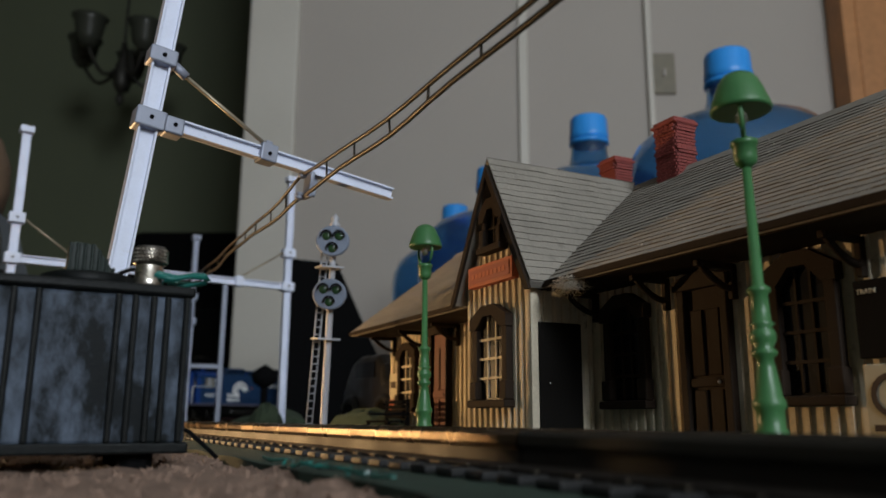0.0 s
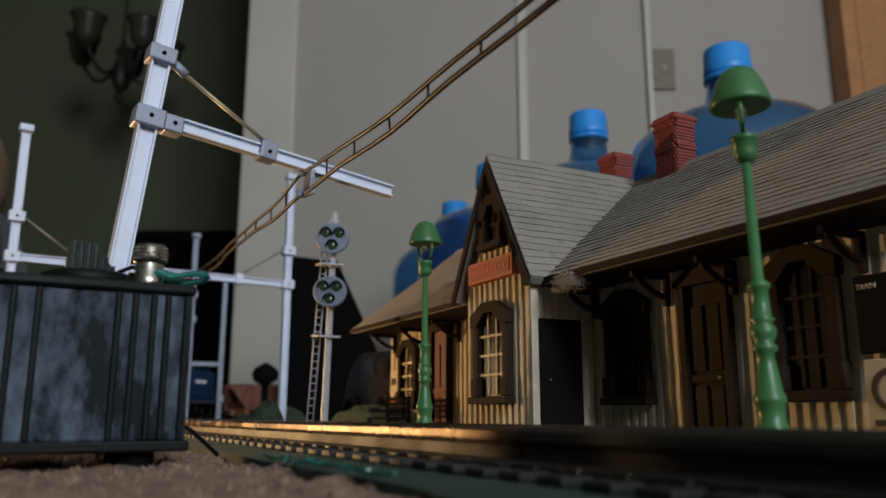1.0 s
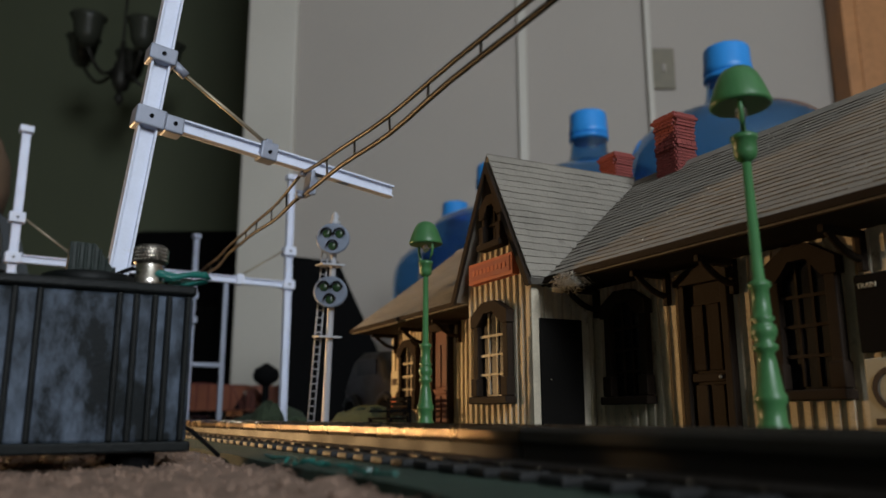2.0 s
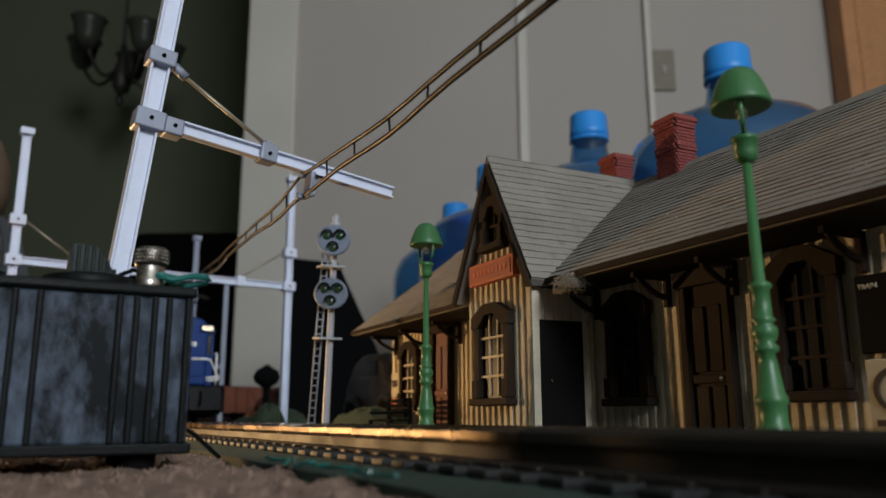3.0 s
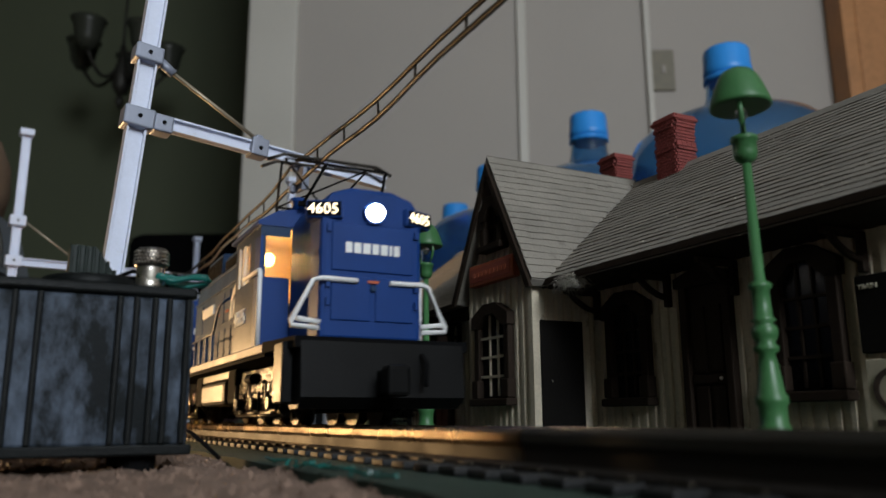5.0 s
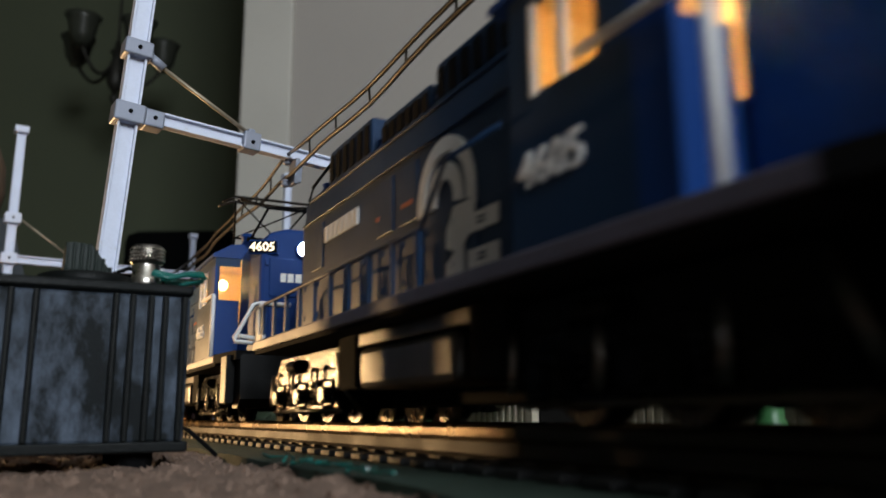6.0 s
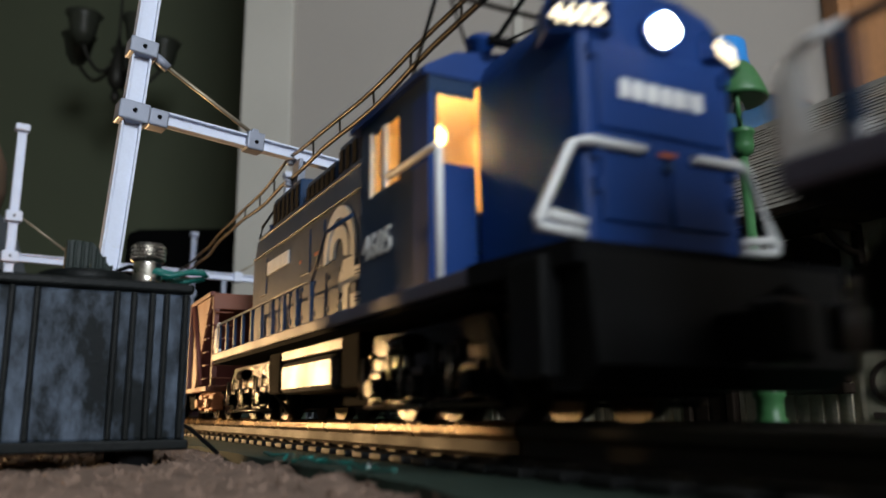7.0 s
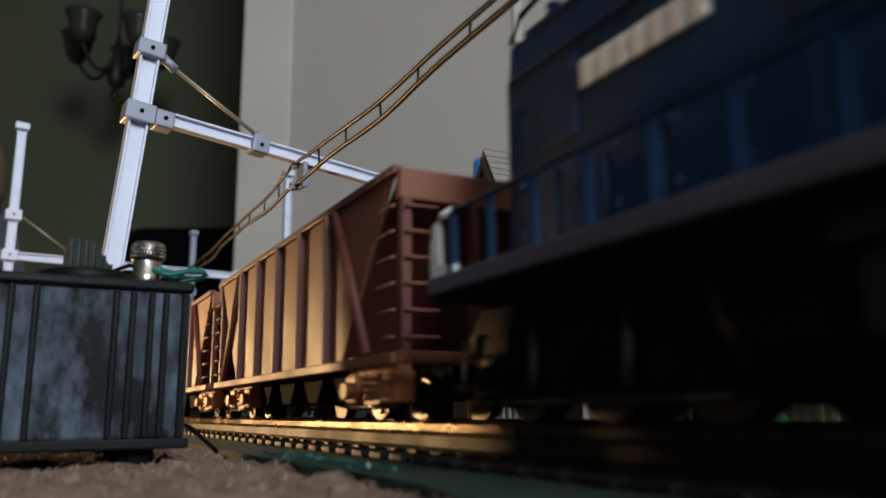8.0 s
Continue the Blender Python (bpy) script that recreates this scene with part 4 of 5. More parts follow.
    w = thing("green_wire", "teal green insulated wire twisted round a terminal", "wire", m)
    z = Z1 + 0.0080
    part("strand", tube(B(), [c + Vector((0.0, -0.003, 0)) + Vector((0, 0, z)), c + Vector((0.004, -0.003, z - .0006)), c + Vector((0.008, -0.002, z - .0010)), c + Vector((0.013, -0.001, z + .0004)),
                              c + Vector((0.0165, 0.0, z + .0006)), c + Vector((0.0178, 0.0005, z - .0004)), c + Vector((0.016, 0.001, z - .0018)), c + Vector((0.010, 0.002, z - .0022)),
                              c + Vector((0.005, 0.003, z - .0010)), c + Vector((0.001, 0.004, z - .0002))], 0.0009, 8), WIREGREEN, w)
    part("strand", tube(B(), [c + Vector((0.001, -0.0035, z - .0008)), c + Vector((0.006, -0.004, z - .0020)), c + Vector((0.011, -0.003, z - .0004)), c + Vector((0.0160, -0.002, z - .0002)),
                              c + Vector((0.0168, -0.001, z - .0016)), c + Vector((0.011, 0, z - .0028)), c + Vector((0.006, 0.002, z - .0026))], 0.0008, 8), WIREGREEN, w)
    part("strand", tube(B(), [c + Vector((-0.002, 0.001, z + .0004)), c + Vector((-0.005, 0.0, z + .0008)), c + Vector((-0.0075, 0.0, z - .0004)), c + Vector((-0.0095, 0.001, z - .0014))], 0.00065, 8), BLACK, w)
    lead = thing("lead_wire", "thin black lead running from transformer to track", "wire")
    part("strand", tube(B(), [(-0.2890, 0.0395, 0.0172), (-0.2585, 0.0405, 0.0165), (-0.2559, 0.0440, 0.0145), (-0.2550, 0.0485, 0.0105), (-0.2544, 0.0525, 0.0068)], 0.00065, 8), BLACK, lead)


def lantern():
    l = thing("lantern", "small warm glowing lantern on the carpet", "lantern", pose(-0.669, -0.088, 0))
    part("base", lathe(B(), [(0.012, -0.004), (0.012, 0.012), (0.008, 0.018)]), BLACK, l)
    part("globe", lathe(B(), [(0.006, 0.018), (0.010, 0.026), (0.010, 0.036), (0.005, 0.042)]), LANTERN, l)


def yarn_scrap():
    y = thing("teal_thread", "loose teal thread lying on the green mat", "thread")
    rnd = random.Random(12)
    for k in range(6):
        x, yy = -0.222 + k * 0.0135, 0.0600 + rnd.uniform(-.002, .002)
        pts = [(x + 0.004 * j + rnd.uniform(-.001, .001), yy + rnd.uniform(-.0025, .0025), 0.0072 + 0.0014 * abs(math.sin(j * 1.3 + k))) for j in range(6)]
        part("strand", tube(B(), pts, 0.0004, 5), WIREGREEN, y)


def toy_truck():
    """A dusty die-cast vintage car parked beyond the signal."""
    t = thing("toy_car", "dusty dark brown vintage toy car parked by station", "toy car", pose(-0.612, 0.275, 0.0062, 0, 0, 0))
    prof = [(-0.085, 0.010), (-0.085, 0.036), (-0.078, 0.046), (-0.062, 0.062), (-0.045, 0.067), (-0.005, 0.066), (0.006, 0.058), (0.012, 0.044), (0.034, 0.041), (0.044, 0.034), (0.046, 0.012)]
    body = part("body", prism(B(), prof, "y", -0.022, 0.022), TOYTRUCK, t)
    bv = body.modifiers.new("bevel", "BEVEL")
    bv.width, bv.segments, bv.limit_method = 0.006, 3, "ANGLE"
    bv.angle_limit = radians(50)
    for y in (-0.0235, 0.0235):
        for x in (0.018, -0.058):
            pts = [(x + 0.0185 * math.cos(a), y, 0.010 + 0.0190 * math.sin(a)) for a in [k * math.pi / 10 for k in range(11)]]
            part("fender", tube(B(), pts, 0.0038, 8), TOYTRUCK, t)
            w = part("wheel", cyl(B(), (x, y - 0.003, 0.0125), (x, y + 0.003, 0.0125), 0.0125, seg=24), BLACK, t)
            part("hub", cyl(B(), (x, y - 0.004, 0.0125), (x, y + 0.004, 0.0125), 0.0060, seg=16), TOYTRUCK, w)
        part("side_window", bx(B(), -0.050, -0.006, y * 0.95 - 0.0004, y * 0.95 + 0.0004, 0.047, 0.060), PANE, t)
        part("running_board", bx(B(), -0.040, 0.000, y - 0.003, y + 0.003, 0.009, 0.011), TOYTRUCK, t)
    part("tail_lamp", lathe(B(), [(0.0005, -0.0015), (0.0020, 0), (0.0005, 0.0015)], (0.0475, -0.012, 0.022), 10), REDGLOW, t)


def backdrop_clutter():
    # tall black stand with a sloping side
    s = thing("black_panel", "large matt black panel with a sloping edge", "panel", RM)
    part("panel", prism(B(), [(-0.293, -0.004), (-0.110, -0.004), (-0.115, 0.12), (-0.200, 0.305), (-0.293, 0.315)], "y", 1.46, 1.50), BLACK, s)
    part("foot", bx(B(), -0.293, -0.11, 1.40, 1.56, -0.004, 0.012, 0.003), BLACK, s)
    k = thing("round_knob_stand", "small black stand with round knob", "stand", pose(*room(-0.293, 1.32, -0.004)))
    part("post", cyl(B(), (0, 0, 0), (0, 0, 0.075), 0.006), BLACK, k)
    part("knob", lathe(B(), [(0.002, 0.07), (0.018, 0.08), (0.022, 0.09), (0.018, 0.10), (0.002, 0.11)]), BLACK, k)
    r = thing("storage_box", "dark red storage box on the carpet", "box", RM)
    part("body", bx(B(), -0.612, -0.306, 1.95, 2.14, -0.004, 0.060, 0.006), DARKRED, r)
    part("lid", bx(B(), -0.617, -0.301, 1.945, 2.145, 0.060, 0.072, 0.004), DARKRED, r)
    # dark furniture in the next room
    d = thing("dark_armchair", "dark upholstered armchair in the next room", "armchair", RM)
    part("seat", bx(B(), -1.45, -0.85, 3.1, 3.6, 0.10, 0.45, 0.05), BLACK, d)
    part("back", bx(B(), -1.45, -0.85, 3.5, 3.7, 0.30, 0.86, 0.06), BLACK, d)
    for x in (-1.50, -0.88):
        part("arm", bx(B(), x, x + 0.1, 3.05, 3.6, 0.10, 0.6, 0.03), BLACK, d)
        for y in (3.1, 3.6):
            part("leg", cyl(B(), (x + 0.05, y, -0.004), (x + 0.05, y, 0.12), 0.02), BLACK, d)
    # tan model tower with a grey roof skirt
    h = thing("model_tower", "tan model tower with a grey skirt roof", "model building", pose(*room(-0.582, 0.906, -0.004), 0, 0, ROOM_TURN + 12))
    part("wall", bx(B(), -0.055, 0.055, -0.05, 0.05, 0.0, 0.19, 0.003), TAN, h)
    part("skirt_roof", prism(B(), [(-0.078, 0.185), (0.078, 0.185), (0.055, 0.260), (-0.055, 0.260)], "y", -0.06, 0.06), GREYROOF, h)
    part("upper_wall", lathe(B(), [(0.050, 0.25), (0.058, 0.29), (0.056, 0.325), (0.044, 0.355), (0.020, 0.375), (0.002, 0.380)], (0, 0, 0), 20), TAN, h)
    part("drain_pipe", tube(B(), [(0.066, -0.055, 0.25), (0.074, -0.055, 0.22), (0.076, -0.055, 0.19), (0.068, -0.055, 0.14), (0.072, -0.055, 0.0)], 0.002, 6), BRONZE, h)
    # foam mounds at the track side
    for x, y, rx, ry, hh in ((-0.543, 0.215, 0.062, 0.022, 0.020), (-0.702, 0.185, 0.022, 0.016, 0.026), (-0.908, 0.25, 0.09, 0.03, 0.024), (-1.133, 0.30, 0.10, 0.05, 0.02)):
        bm = B()
        n, k = 18, 6
        rings = []
        for j in range(k + 1):
            q = j / k
            rr = math.cos(q * math.pi / 2)
            rings.append([bm.verts.new((x + rx * rr * math.cos(a) * (1 + .2 * noise.noise((a * 2, q * 3, x))), y + ry * rr * math.sin(a),
                                        0.0055 + hh * math.sin(q * math.pi / 2) * (1 + .25 * noise.noise((a * 2, q * 4, y))))) for a in [2 * math.pi * i / n for i in range(n)]])
        for a, b in zip(rings, rings[1:]):
            for i in range(n):
                bm.faces.new((a[i], a[(i + 1) % n], b[(i + 1) % n], b[i]))
        tagged(part("foam_mound", bm, MOUND), "low dark green foam scenery mound beside the track", "scenery mound")


# ---- rolling stock; own space: x ahead, z up from the rail top ----
def wheelset(parent, x, r=0.0088):
    ax = part("wheelset", cyl(B(), (0, -0.0215, 0), (0, 0.0215, 0), 0.0015, seg=10), WHEEL, parent)
    ax.matrix_basis = pose(x, 0, r)
    for y in (-0.0172, 0.0172):
        bm = B()
        cyl(bm, (0, y - 0.0020, 0), (0, y + 0.0020, 0), r, seg=24)
        cyl(bm, (0, y + (-0.0022 if y > 0 else 0.0022), 0), (0, y + (-0.0032 if y > 0 else 0.0032), 0), r + 0.0012, seg=24)
        for k in range(6):
            a = k * math.pi / 3
            cyl(bm, (0.0052 * math.cos(a), y * 1.12, 0.0052 * math.sin(a)), (0.0052 * math.cos(a), y * 1.165, 0.0052 * math.sin(a)), 0.0013, seg=8)
        part("wheel", bm, WHEEL, ax)
    return ax


def truck_frame(parent, x, half, axles, material, drop=0.0, skirt=False):
    fr = part("truck", bx(B(), x - half * 0.7, x + half * 0.7, -0.012, 0.012, 0.012, 0.020, 0.001), BOGIE, parent)
    for s in (-1, 1):
        y = s * 0.0255
        bm = B()
        bx(bm, x - half, x + half, y - 0.0018, y + 0.0018, 0.0135 - drop, 0.0178 - drop, 0.0006)
        for a in axles:
            bx(bm, a - 0.0040, a + 0.0040, y - 0.0030, y + 0.0030, 0.0050, 0.0140, 0.0008)
        for a, b in zip(axles, axles[1:]):
            mid = (a + b) / 2
            for k in range(4):
                cyl(bm, (mid, y + s * 0.001, 0.0065 + k * 0.0020), (mid, y + s * 0.001, 0.0076 + k * 0.0020), 0.0030, seg=10)
            bx(bm, mid - 0.0052, mid + 0.0052, y - 0.0020, y + 0.0020, 0.0042, 0.0062, 0.0005)
        part("side_frame", bm, material, fr)
        if skirt:
            bm = B()
            prism(bm, [(x - half - 0.002, 0.0175), (x - half + 0.004, 0.0240), (x + half - 0.004, 0.0240), (x + half + 0.002, 0.0175)], "y", y - 0.0012, y + 0.0012)
            for a in axles:
                bx(bm, a - 0.0070, a - 0.0045, y - 0.0022, y + 0.0022, 0.0030, 0.0190, 0.0005)
                bx(bm, a + 0.0045, a + 0.0070, y - 0.0022, y + 0.0022, 0.0030, 0.0190, 0.0005)
            part("upper_frame", bm, material, fr)
            for a in axles:
                part("spring_hanger", tube(B(), [(a - 0.0085, y + s * 0.0030, 0.0180), (a - 0.0085, y + s * 0.0036, 0.0060)], 0.0006, 6), NICKELDARK, fr)
            part("brake_cylinder", cyl(B(), (x - 0.0135, y + s * 0.0022, 0.0200), (x - 0.0050, y + s * 0.0022, 0.0200), 0.0024, seg=12), material, fr)
            part("sand_pipe", tube(B(), [(x + half - 0.003, y + s * 0.0020, 0.0220), (x + half + 0.001, y + s * 0.0025, 0.0120), (x + half - 0.002, y - s * 0.0060, 0.0030)], 0.0007, 6), NICKELDARK, fr)
        for a in axles:
            part("journal_box", cyl(B(), (a, y + s * 0.0028, 0.0090), (a, y + s * 0.0052, 0.0090), 0.0026, seg=12), material, fr)
        part("brake_rod", tube(B(), [(x - half, y + s * 0.002, 0.0040), (x + half, y + s * 0.002, 0.0040)], 0.0007, 5), WHEEL, fr)
    return fr


AXLES = {}


def locomotive():
    lo = thing("locomotive", "blue electric model locomotive with white handrails and lit cab", "model locomotive", group="locomotives of the train")
    W = 0.0365
    # frame and sill
    part("sill", bx(B(), -0.2430, -0.016, -W, W, 0.0275, 0.0314, 0.0006), SILL, lo, "dusty purple-grey sill")
    part("underframe", bx(B(), -0.2420, -0.016, -W + 0.0010, W - 0.0010, 0.0262, 0.0275), BLACK, lo)
    nose = part("front_platform", prism(B(), [(-0.016, -W), (0.012, -0.033), (0.012, 0.033), (-0.016, W)], "z", 0.0275, 0.0316), BLACK, lo)
    part("pilot", prism(B(), [(0.006, 0.030), (0.012, 0.030), (0.014, 0.010), (0.009, 0.006), (0.002, 0.006), (-0.002, 0.012)], "y", -0.031, 0.031), GLOSSBLACK, lo, "black pilot plate")
    for s in (-1, 1):
        part("step", bx(B(), -0.004, 0.006, s * 0.0335 - 0.002, s * 0.0335 + 0.002, 0.008, 0.030, 0.0006), GLOSSBLACK, lo)
    part("coupler", bx(bx(B(), 0.012, 0.024, -0.0035, 0.0035, 0.011, 0.020, 0.001), 0.020, 0.027, -0.0055, 0.0030, 0.010, 0.021, 0.0015), GLOSSBLACK, lo)
    part("rear_coupler", bx(B(), -0.262, -0.242, -0.0035, 0.0035, 0.011, 0.019, 0.001), GLOSSBLACK, lo)
    part("air_hose", tube(B(), [(0.013, 0.014, 0.026), (0.017, 0.014, 0.022), (0.018, 0.013, 0.014)], 0.0009), BLACK, lo)
    # short high hood
    h = 0.0205
    poly = [(-h, 0.0316), (h, 0.0316), (h, 0.0840), (h * 0.82, 0.0905), (h * 0.40, 0.0935), (-h * 0.40, 0.0935), (-h * 0.82, 0.0905), (-h, 0.0840)]
    hood = part("short_hood", prism(B(), poly, "x", -0.0375, 0.0), LOCOBLUE, lo)
    bv = hood.modifiers.new("bevel", "BEVEL")
    bv.width, bv.segments, bv.limit_method = 0.0020, 2, "ANGLE"
    for z0, z1, y0, y1 in ((0.0395, 0.0570, -0.0165, -0.0010), (0.0395, 0.0570, 0.0010, 0.0165), (0.0590, 0.0780, -0.0165, 0.0165)):
        part("door_panel", bx(B(), -0.0004, 0.0007, y0, y1, z0, z1, 0.0004), LOCOBLUE, hood)
    for s in (-1, 1):
        for z in (0.045, 0.052, 0.074):
            part("hinge", bx(B(), -0.0003, 0.0012, s * 0.0178 - 0.0008, s * 0.0178 + 0.0008, z, z + 0.0030), LOCOBLUE, hood)
    lamp = part("headlamp_bezel", cyl(B(), (-0.002, 0, 0.0830), (0.0020, 0, 0.0830), 0.0045, seg=20), LOCOBLUE, hood)
    part("headlamp", cyl(B(), (0.0020, 0, 0.0830), (0.0026, 0, 0.0830), 0.0036, seg=20), HEADLAMP, lamp, "glowing round headlamp")
    for s in (-1, 1):
        nb = part("number_board", bx(B(), -0.0065, 0.0015, -0.0068, 0.0068, -0.0036, 0.0036, 0.0006), LOCOBLUE, hood)
        nb.matrix_basis = pose(-0.0015, s * 0.0190, 0.0830, 0, 0, s * 22)
        part("board_glass", bx(B(), 0.0015, 0.0019, -0.0062, 0.0062, -0.0028, 0.0028), BLACK, nb)
        lettering("board_number", "4605", 0.0058, BOARDGLOW, nb, pose(0.0019, -0.0062, -0.0020, 90, 0, 90), 0.0003)
    # maker's lettering as plain white bars, and a small red badge
    for i, w in enumerate((0.0026, 0.0028, 0.0030, 0.0026, 0.0028, 0.0011, 0.0022)):
        y = -0.0113 + sum((0.0026, 0.0028, 0.0030, 0.0026, 0.0028, 0.0011, 0.0022)[:i]) + i * 0.0008
        part("letter_bar", bx(B(), 0.0006, 0.0010, y, y + w, 0.0662, 0.0704), WHITE, hood)
    part("badge", bx(B(), 0.0006, 0.0010, -0.0022, 0.0022, 0.0545, 0.0556), REDSIGN, hood)
    part("badge_lens", cyl(B(), (0.0004, 0, 0.0525), (0.0012, 0, 0.0525), 0.0012, seg=10), LOCODARK, hood)
    # cab: hollow shell with windows
    cab = part("cab", bx(B(), -0.0772, -0.0760, -0.0318, 0.0318, 0.0314, 0.0870), LOCOBLUE, lo)
    for s in (-1, 1):
        y0, y1 = (-0.0330, -0.0318) if s < 0 else (0.0318, 0.0330)
        # Sides carry painted shade; the corner strip keeps the nose blue, as if lit.
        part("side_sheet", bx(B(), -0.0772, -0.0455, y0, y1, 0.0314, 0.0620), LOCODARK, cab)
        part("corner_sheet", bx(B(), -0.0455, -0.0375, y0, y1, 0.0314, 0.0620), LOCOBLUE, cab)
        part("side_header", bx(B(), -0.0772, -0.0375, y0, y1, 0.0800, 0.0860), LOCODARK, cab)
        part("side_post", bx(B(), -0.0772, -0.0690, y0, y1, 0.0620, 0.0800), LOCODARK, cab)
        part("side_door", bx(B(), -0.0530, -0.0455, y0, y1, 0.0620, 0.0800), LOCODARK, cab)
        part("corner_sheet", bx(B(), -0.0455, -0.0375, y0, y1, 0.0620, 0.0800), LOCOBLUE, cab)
        ya, yb = (-0.0318, -0.0205) if s < 0 else (0.0205, 0.0318)
        part("front_sheet", bx(B(), -0.0387, -0.0375, ya, yb, 0.0314, 0.0620), LOCOBLUE, cab)
        part("front_header", bx(B(), -0.0387, -0.0375, ya, yb, 0.0800, 0.0870), LOCODARK, cab)
        part("corner_post", bx(B(), -0.0387, -0.0375, ya if s < 0 else yb - 0.0010, ya + 0.0010 if s < 0 else yb, 0.0620, 0.0805), LOCODARK, cab)
    part("cab_floor", bx(B(), -0.0758, -0.0388, -0.0316, 0.0316, 0.0500, 0.0510), CABINSIDE, lo)
    part("cab_lining", bx(B(), -0.0756, -0.0750, -0.0314, 0.0314, 0.0510, 0.0850), CABINSIDE, lo)
    for s in (-1, 1):
        part("front_window", bx(B(), -0.0384, -0.0378, min(s * 0.0206, s * 0.0308), max(s * 0.0206, s * 0.0308), 0.0620, 0.0805), CABPANE, lo)
        sw = part("side_window", bx(B(), -0.0689, -0.0531, s * 0.0325 - 0.0003, s * 0.0325 + 0.0003, 0.0621, 0.0799), CABPANE, lo)
        part("window_bar", bx(B(), -0.0622, -0.0600, s * 0.0330 - 0.0006, s * 0.0330 + 0.0006, 0.0620, 0.0800), WHITE, sw)
        part("window_frame", bx(B(), -0.0698, -0.0688, s * 0.0332 - 0.0005, s * 0.0332 + 0.0005, 0.0615, 0.0805), WHITE, sw)
    part("cab_bulb", lathe(B(), [(0.0006, 0.0720), (0.0022, 0.0738), (0.0022, 0.0760), (0.0006, 0.0778)], (-0.0440, -0.0275, -0.004), 12), CABGLOW, lo, "warm glowing cab bulb")
    part("cab_ceiling", bx(B(), -0.0756, -0.0389, -0.0314, 0.0314, 0.0836, 0.0843), CABINSIDE, lo)
    part("cab_partition", bx(B(), -0.0748, -0.0388, -0.0060, -0.0050, 0.0510, 0.0850), CABINSIDE, lo)
    # long hood behind the cab, narrower than the deck, with a walkway on both sides
    hw = 0.0205
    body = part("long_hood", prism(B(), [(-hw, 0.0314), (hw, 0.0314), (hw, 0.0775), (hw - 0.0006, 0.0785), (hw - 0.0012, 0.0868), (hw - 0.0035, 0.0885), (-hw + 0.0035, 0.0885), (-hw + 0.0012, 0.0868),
                                        (-hw + 0.0006, 0.0785), (-hw, 0.0775)], "x", -0.2345, -0.0775), LOCODARK, lo, "blue long hood with roof boxes, coloured as in shade")
    rp = [(-0.0345, 0.0845), (0.0345, 0.0845), (0.0345, 0.0862), (0.0260, 0.0915), (0.0120, 0.0940), (-0.0120, 0.0940), (-0.0260, 0.0915), (-0.0345, 0.0862)]
    part("cab_roof", prism(B(), rp, "x", -0.0820, -0.0370), LOCOBLUE, lo)
    # louvred boxes along the hood's roof
    for x0, x1, w, z in ((-0.2140, -0.1760, 0.0180, 0.1030), (-0.1700, -0.1380, 0.0172, 0.0985), (-0.1330, -0.0960, 0.0180, 0.1015)):
        rb = part("roof_box", bx(B(), x0, x1, -w, w, 0.0880, z, 0.0010), LOCODARK, body)
        for k in range(6):
            xx = x0 + (x1 - x0) * (k + 0.5) / 6
            for s in (-1, 1):
                part("louvre", bx(B(), xx - 0.0018, xx + 0.0018, s * w - 0.0005, s * w + 0.0005, 0.0905, z - 0.0025), BLACK, rb)
        part("lid", bx(B(), x0 + 0.002, x1 - 0.002, -w + 0.002, w - 0.002, z, z + 0.0008, 0.0003), LOCODARK, rb)
    for x in (-0.2240, -0.1735, -0.1355, -0.0900):
        for s in (-1, 1):
            part("insulator", lathe(B(), [(0.0022, 0.0875), (0.0014, 0.0895), (0.0024, 0.0905), (0.0014, 0.0920), (0.0020, 0.0935), (0.0004, 0.0945)], (x, s * 0.0150, 0), 10), LOCOBLUE, body)
    part("roof_vent", lathe(B(), [(0.0034, 0.0935), (0.0034, 0.0985), (0.0044, 0.0990), (0.0044, 0.1005), (0.0010, 0.1010)], (-0.0560, 0.0080, 0), 14), LOCOBLUE, lo)
    part("roof_vent", lathe(B(), [(0.0028, 0.0915), (0.0028, 0.0965), (0.0036, 0.0970), (0.0036, 0.0985), (0.0010, 0.0990)], (-0.0400, -0.0170, 0), 14), LOCOBLUE, lo)
    # side details on both sides
    for s in (-1, 1):
        y = s * hw

        def pl(x0, x1, z0, z1, d=0.0005):
            return bx(B(), x0, x1, y - d, y + d, z0, z1, 0.0002)
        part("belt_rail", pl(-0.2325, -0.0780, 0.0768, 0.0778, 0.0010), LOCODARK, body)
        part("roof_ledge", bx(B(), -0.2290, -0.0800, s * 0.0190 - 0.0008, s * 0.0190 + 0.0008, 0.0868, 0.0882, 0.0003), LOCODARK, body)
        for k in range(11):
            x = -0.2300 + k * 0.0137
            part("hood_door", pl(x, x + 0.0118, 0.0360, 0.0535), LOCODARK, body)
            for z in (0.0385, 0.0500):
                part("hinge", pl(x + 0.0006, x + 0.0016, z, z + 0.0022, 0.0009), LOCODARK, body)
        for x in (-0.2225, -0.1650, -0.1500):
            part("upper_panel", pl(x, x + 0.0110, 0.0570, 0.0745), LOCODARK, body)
        # walkway handrail and its posts at the deck's edge
        yo = s * 0.0350
        part("walkway_handrail", tube(B(), [(-0.2380, yo, 0.0452), (-0.1100, yo, 0.0452), (-0.0985, yo, 0.0585), (-0.0780, yo, 0.0588)], 0.0006, 6), LOCODARK, lo)
        for k in range(10):
            x = -0.2340 + k * 0.0137
            part("walkway_post", bx(B(), x - 0.0007, x + 0.0007, yo - 0.0006, yo + 0.0006, 0.0312, 0.0452), LOCODARK, lo)
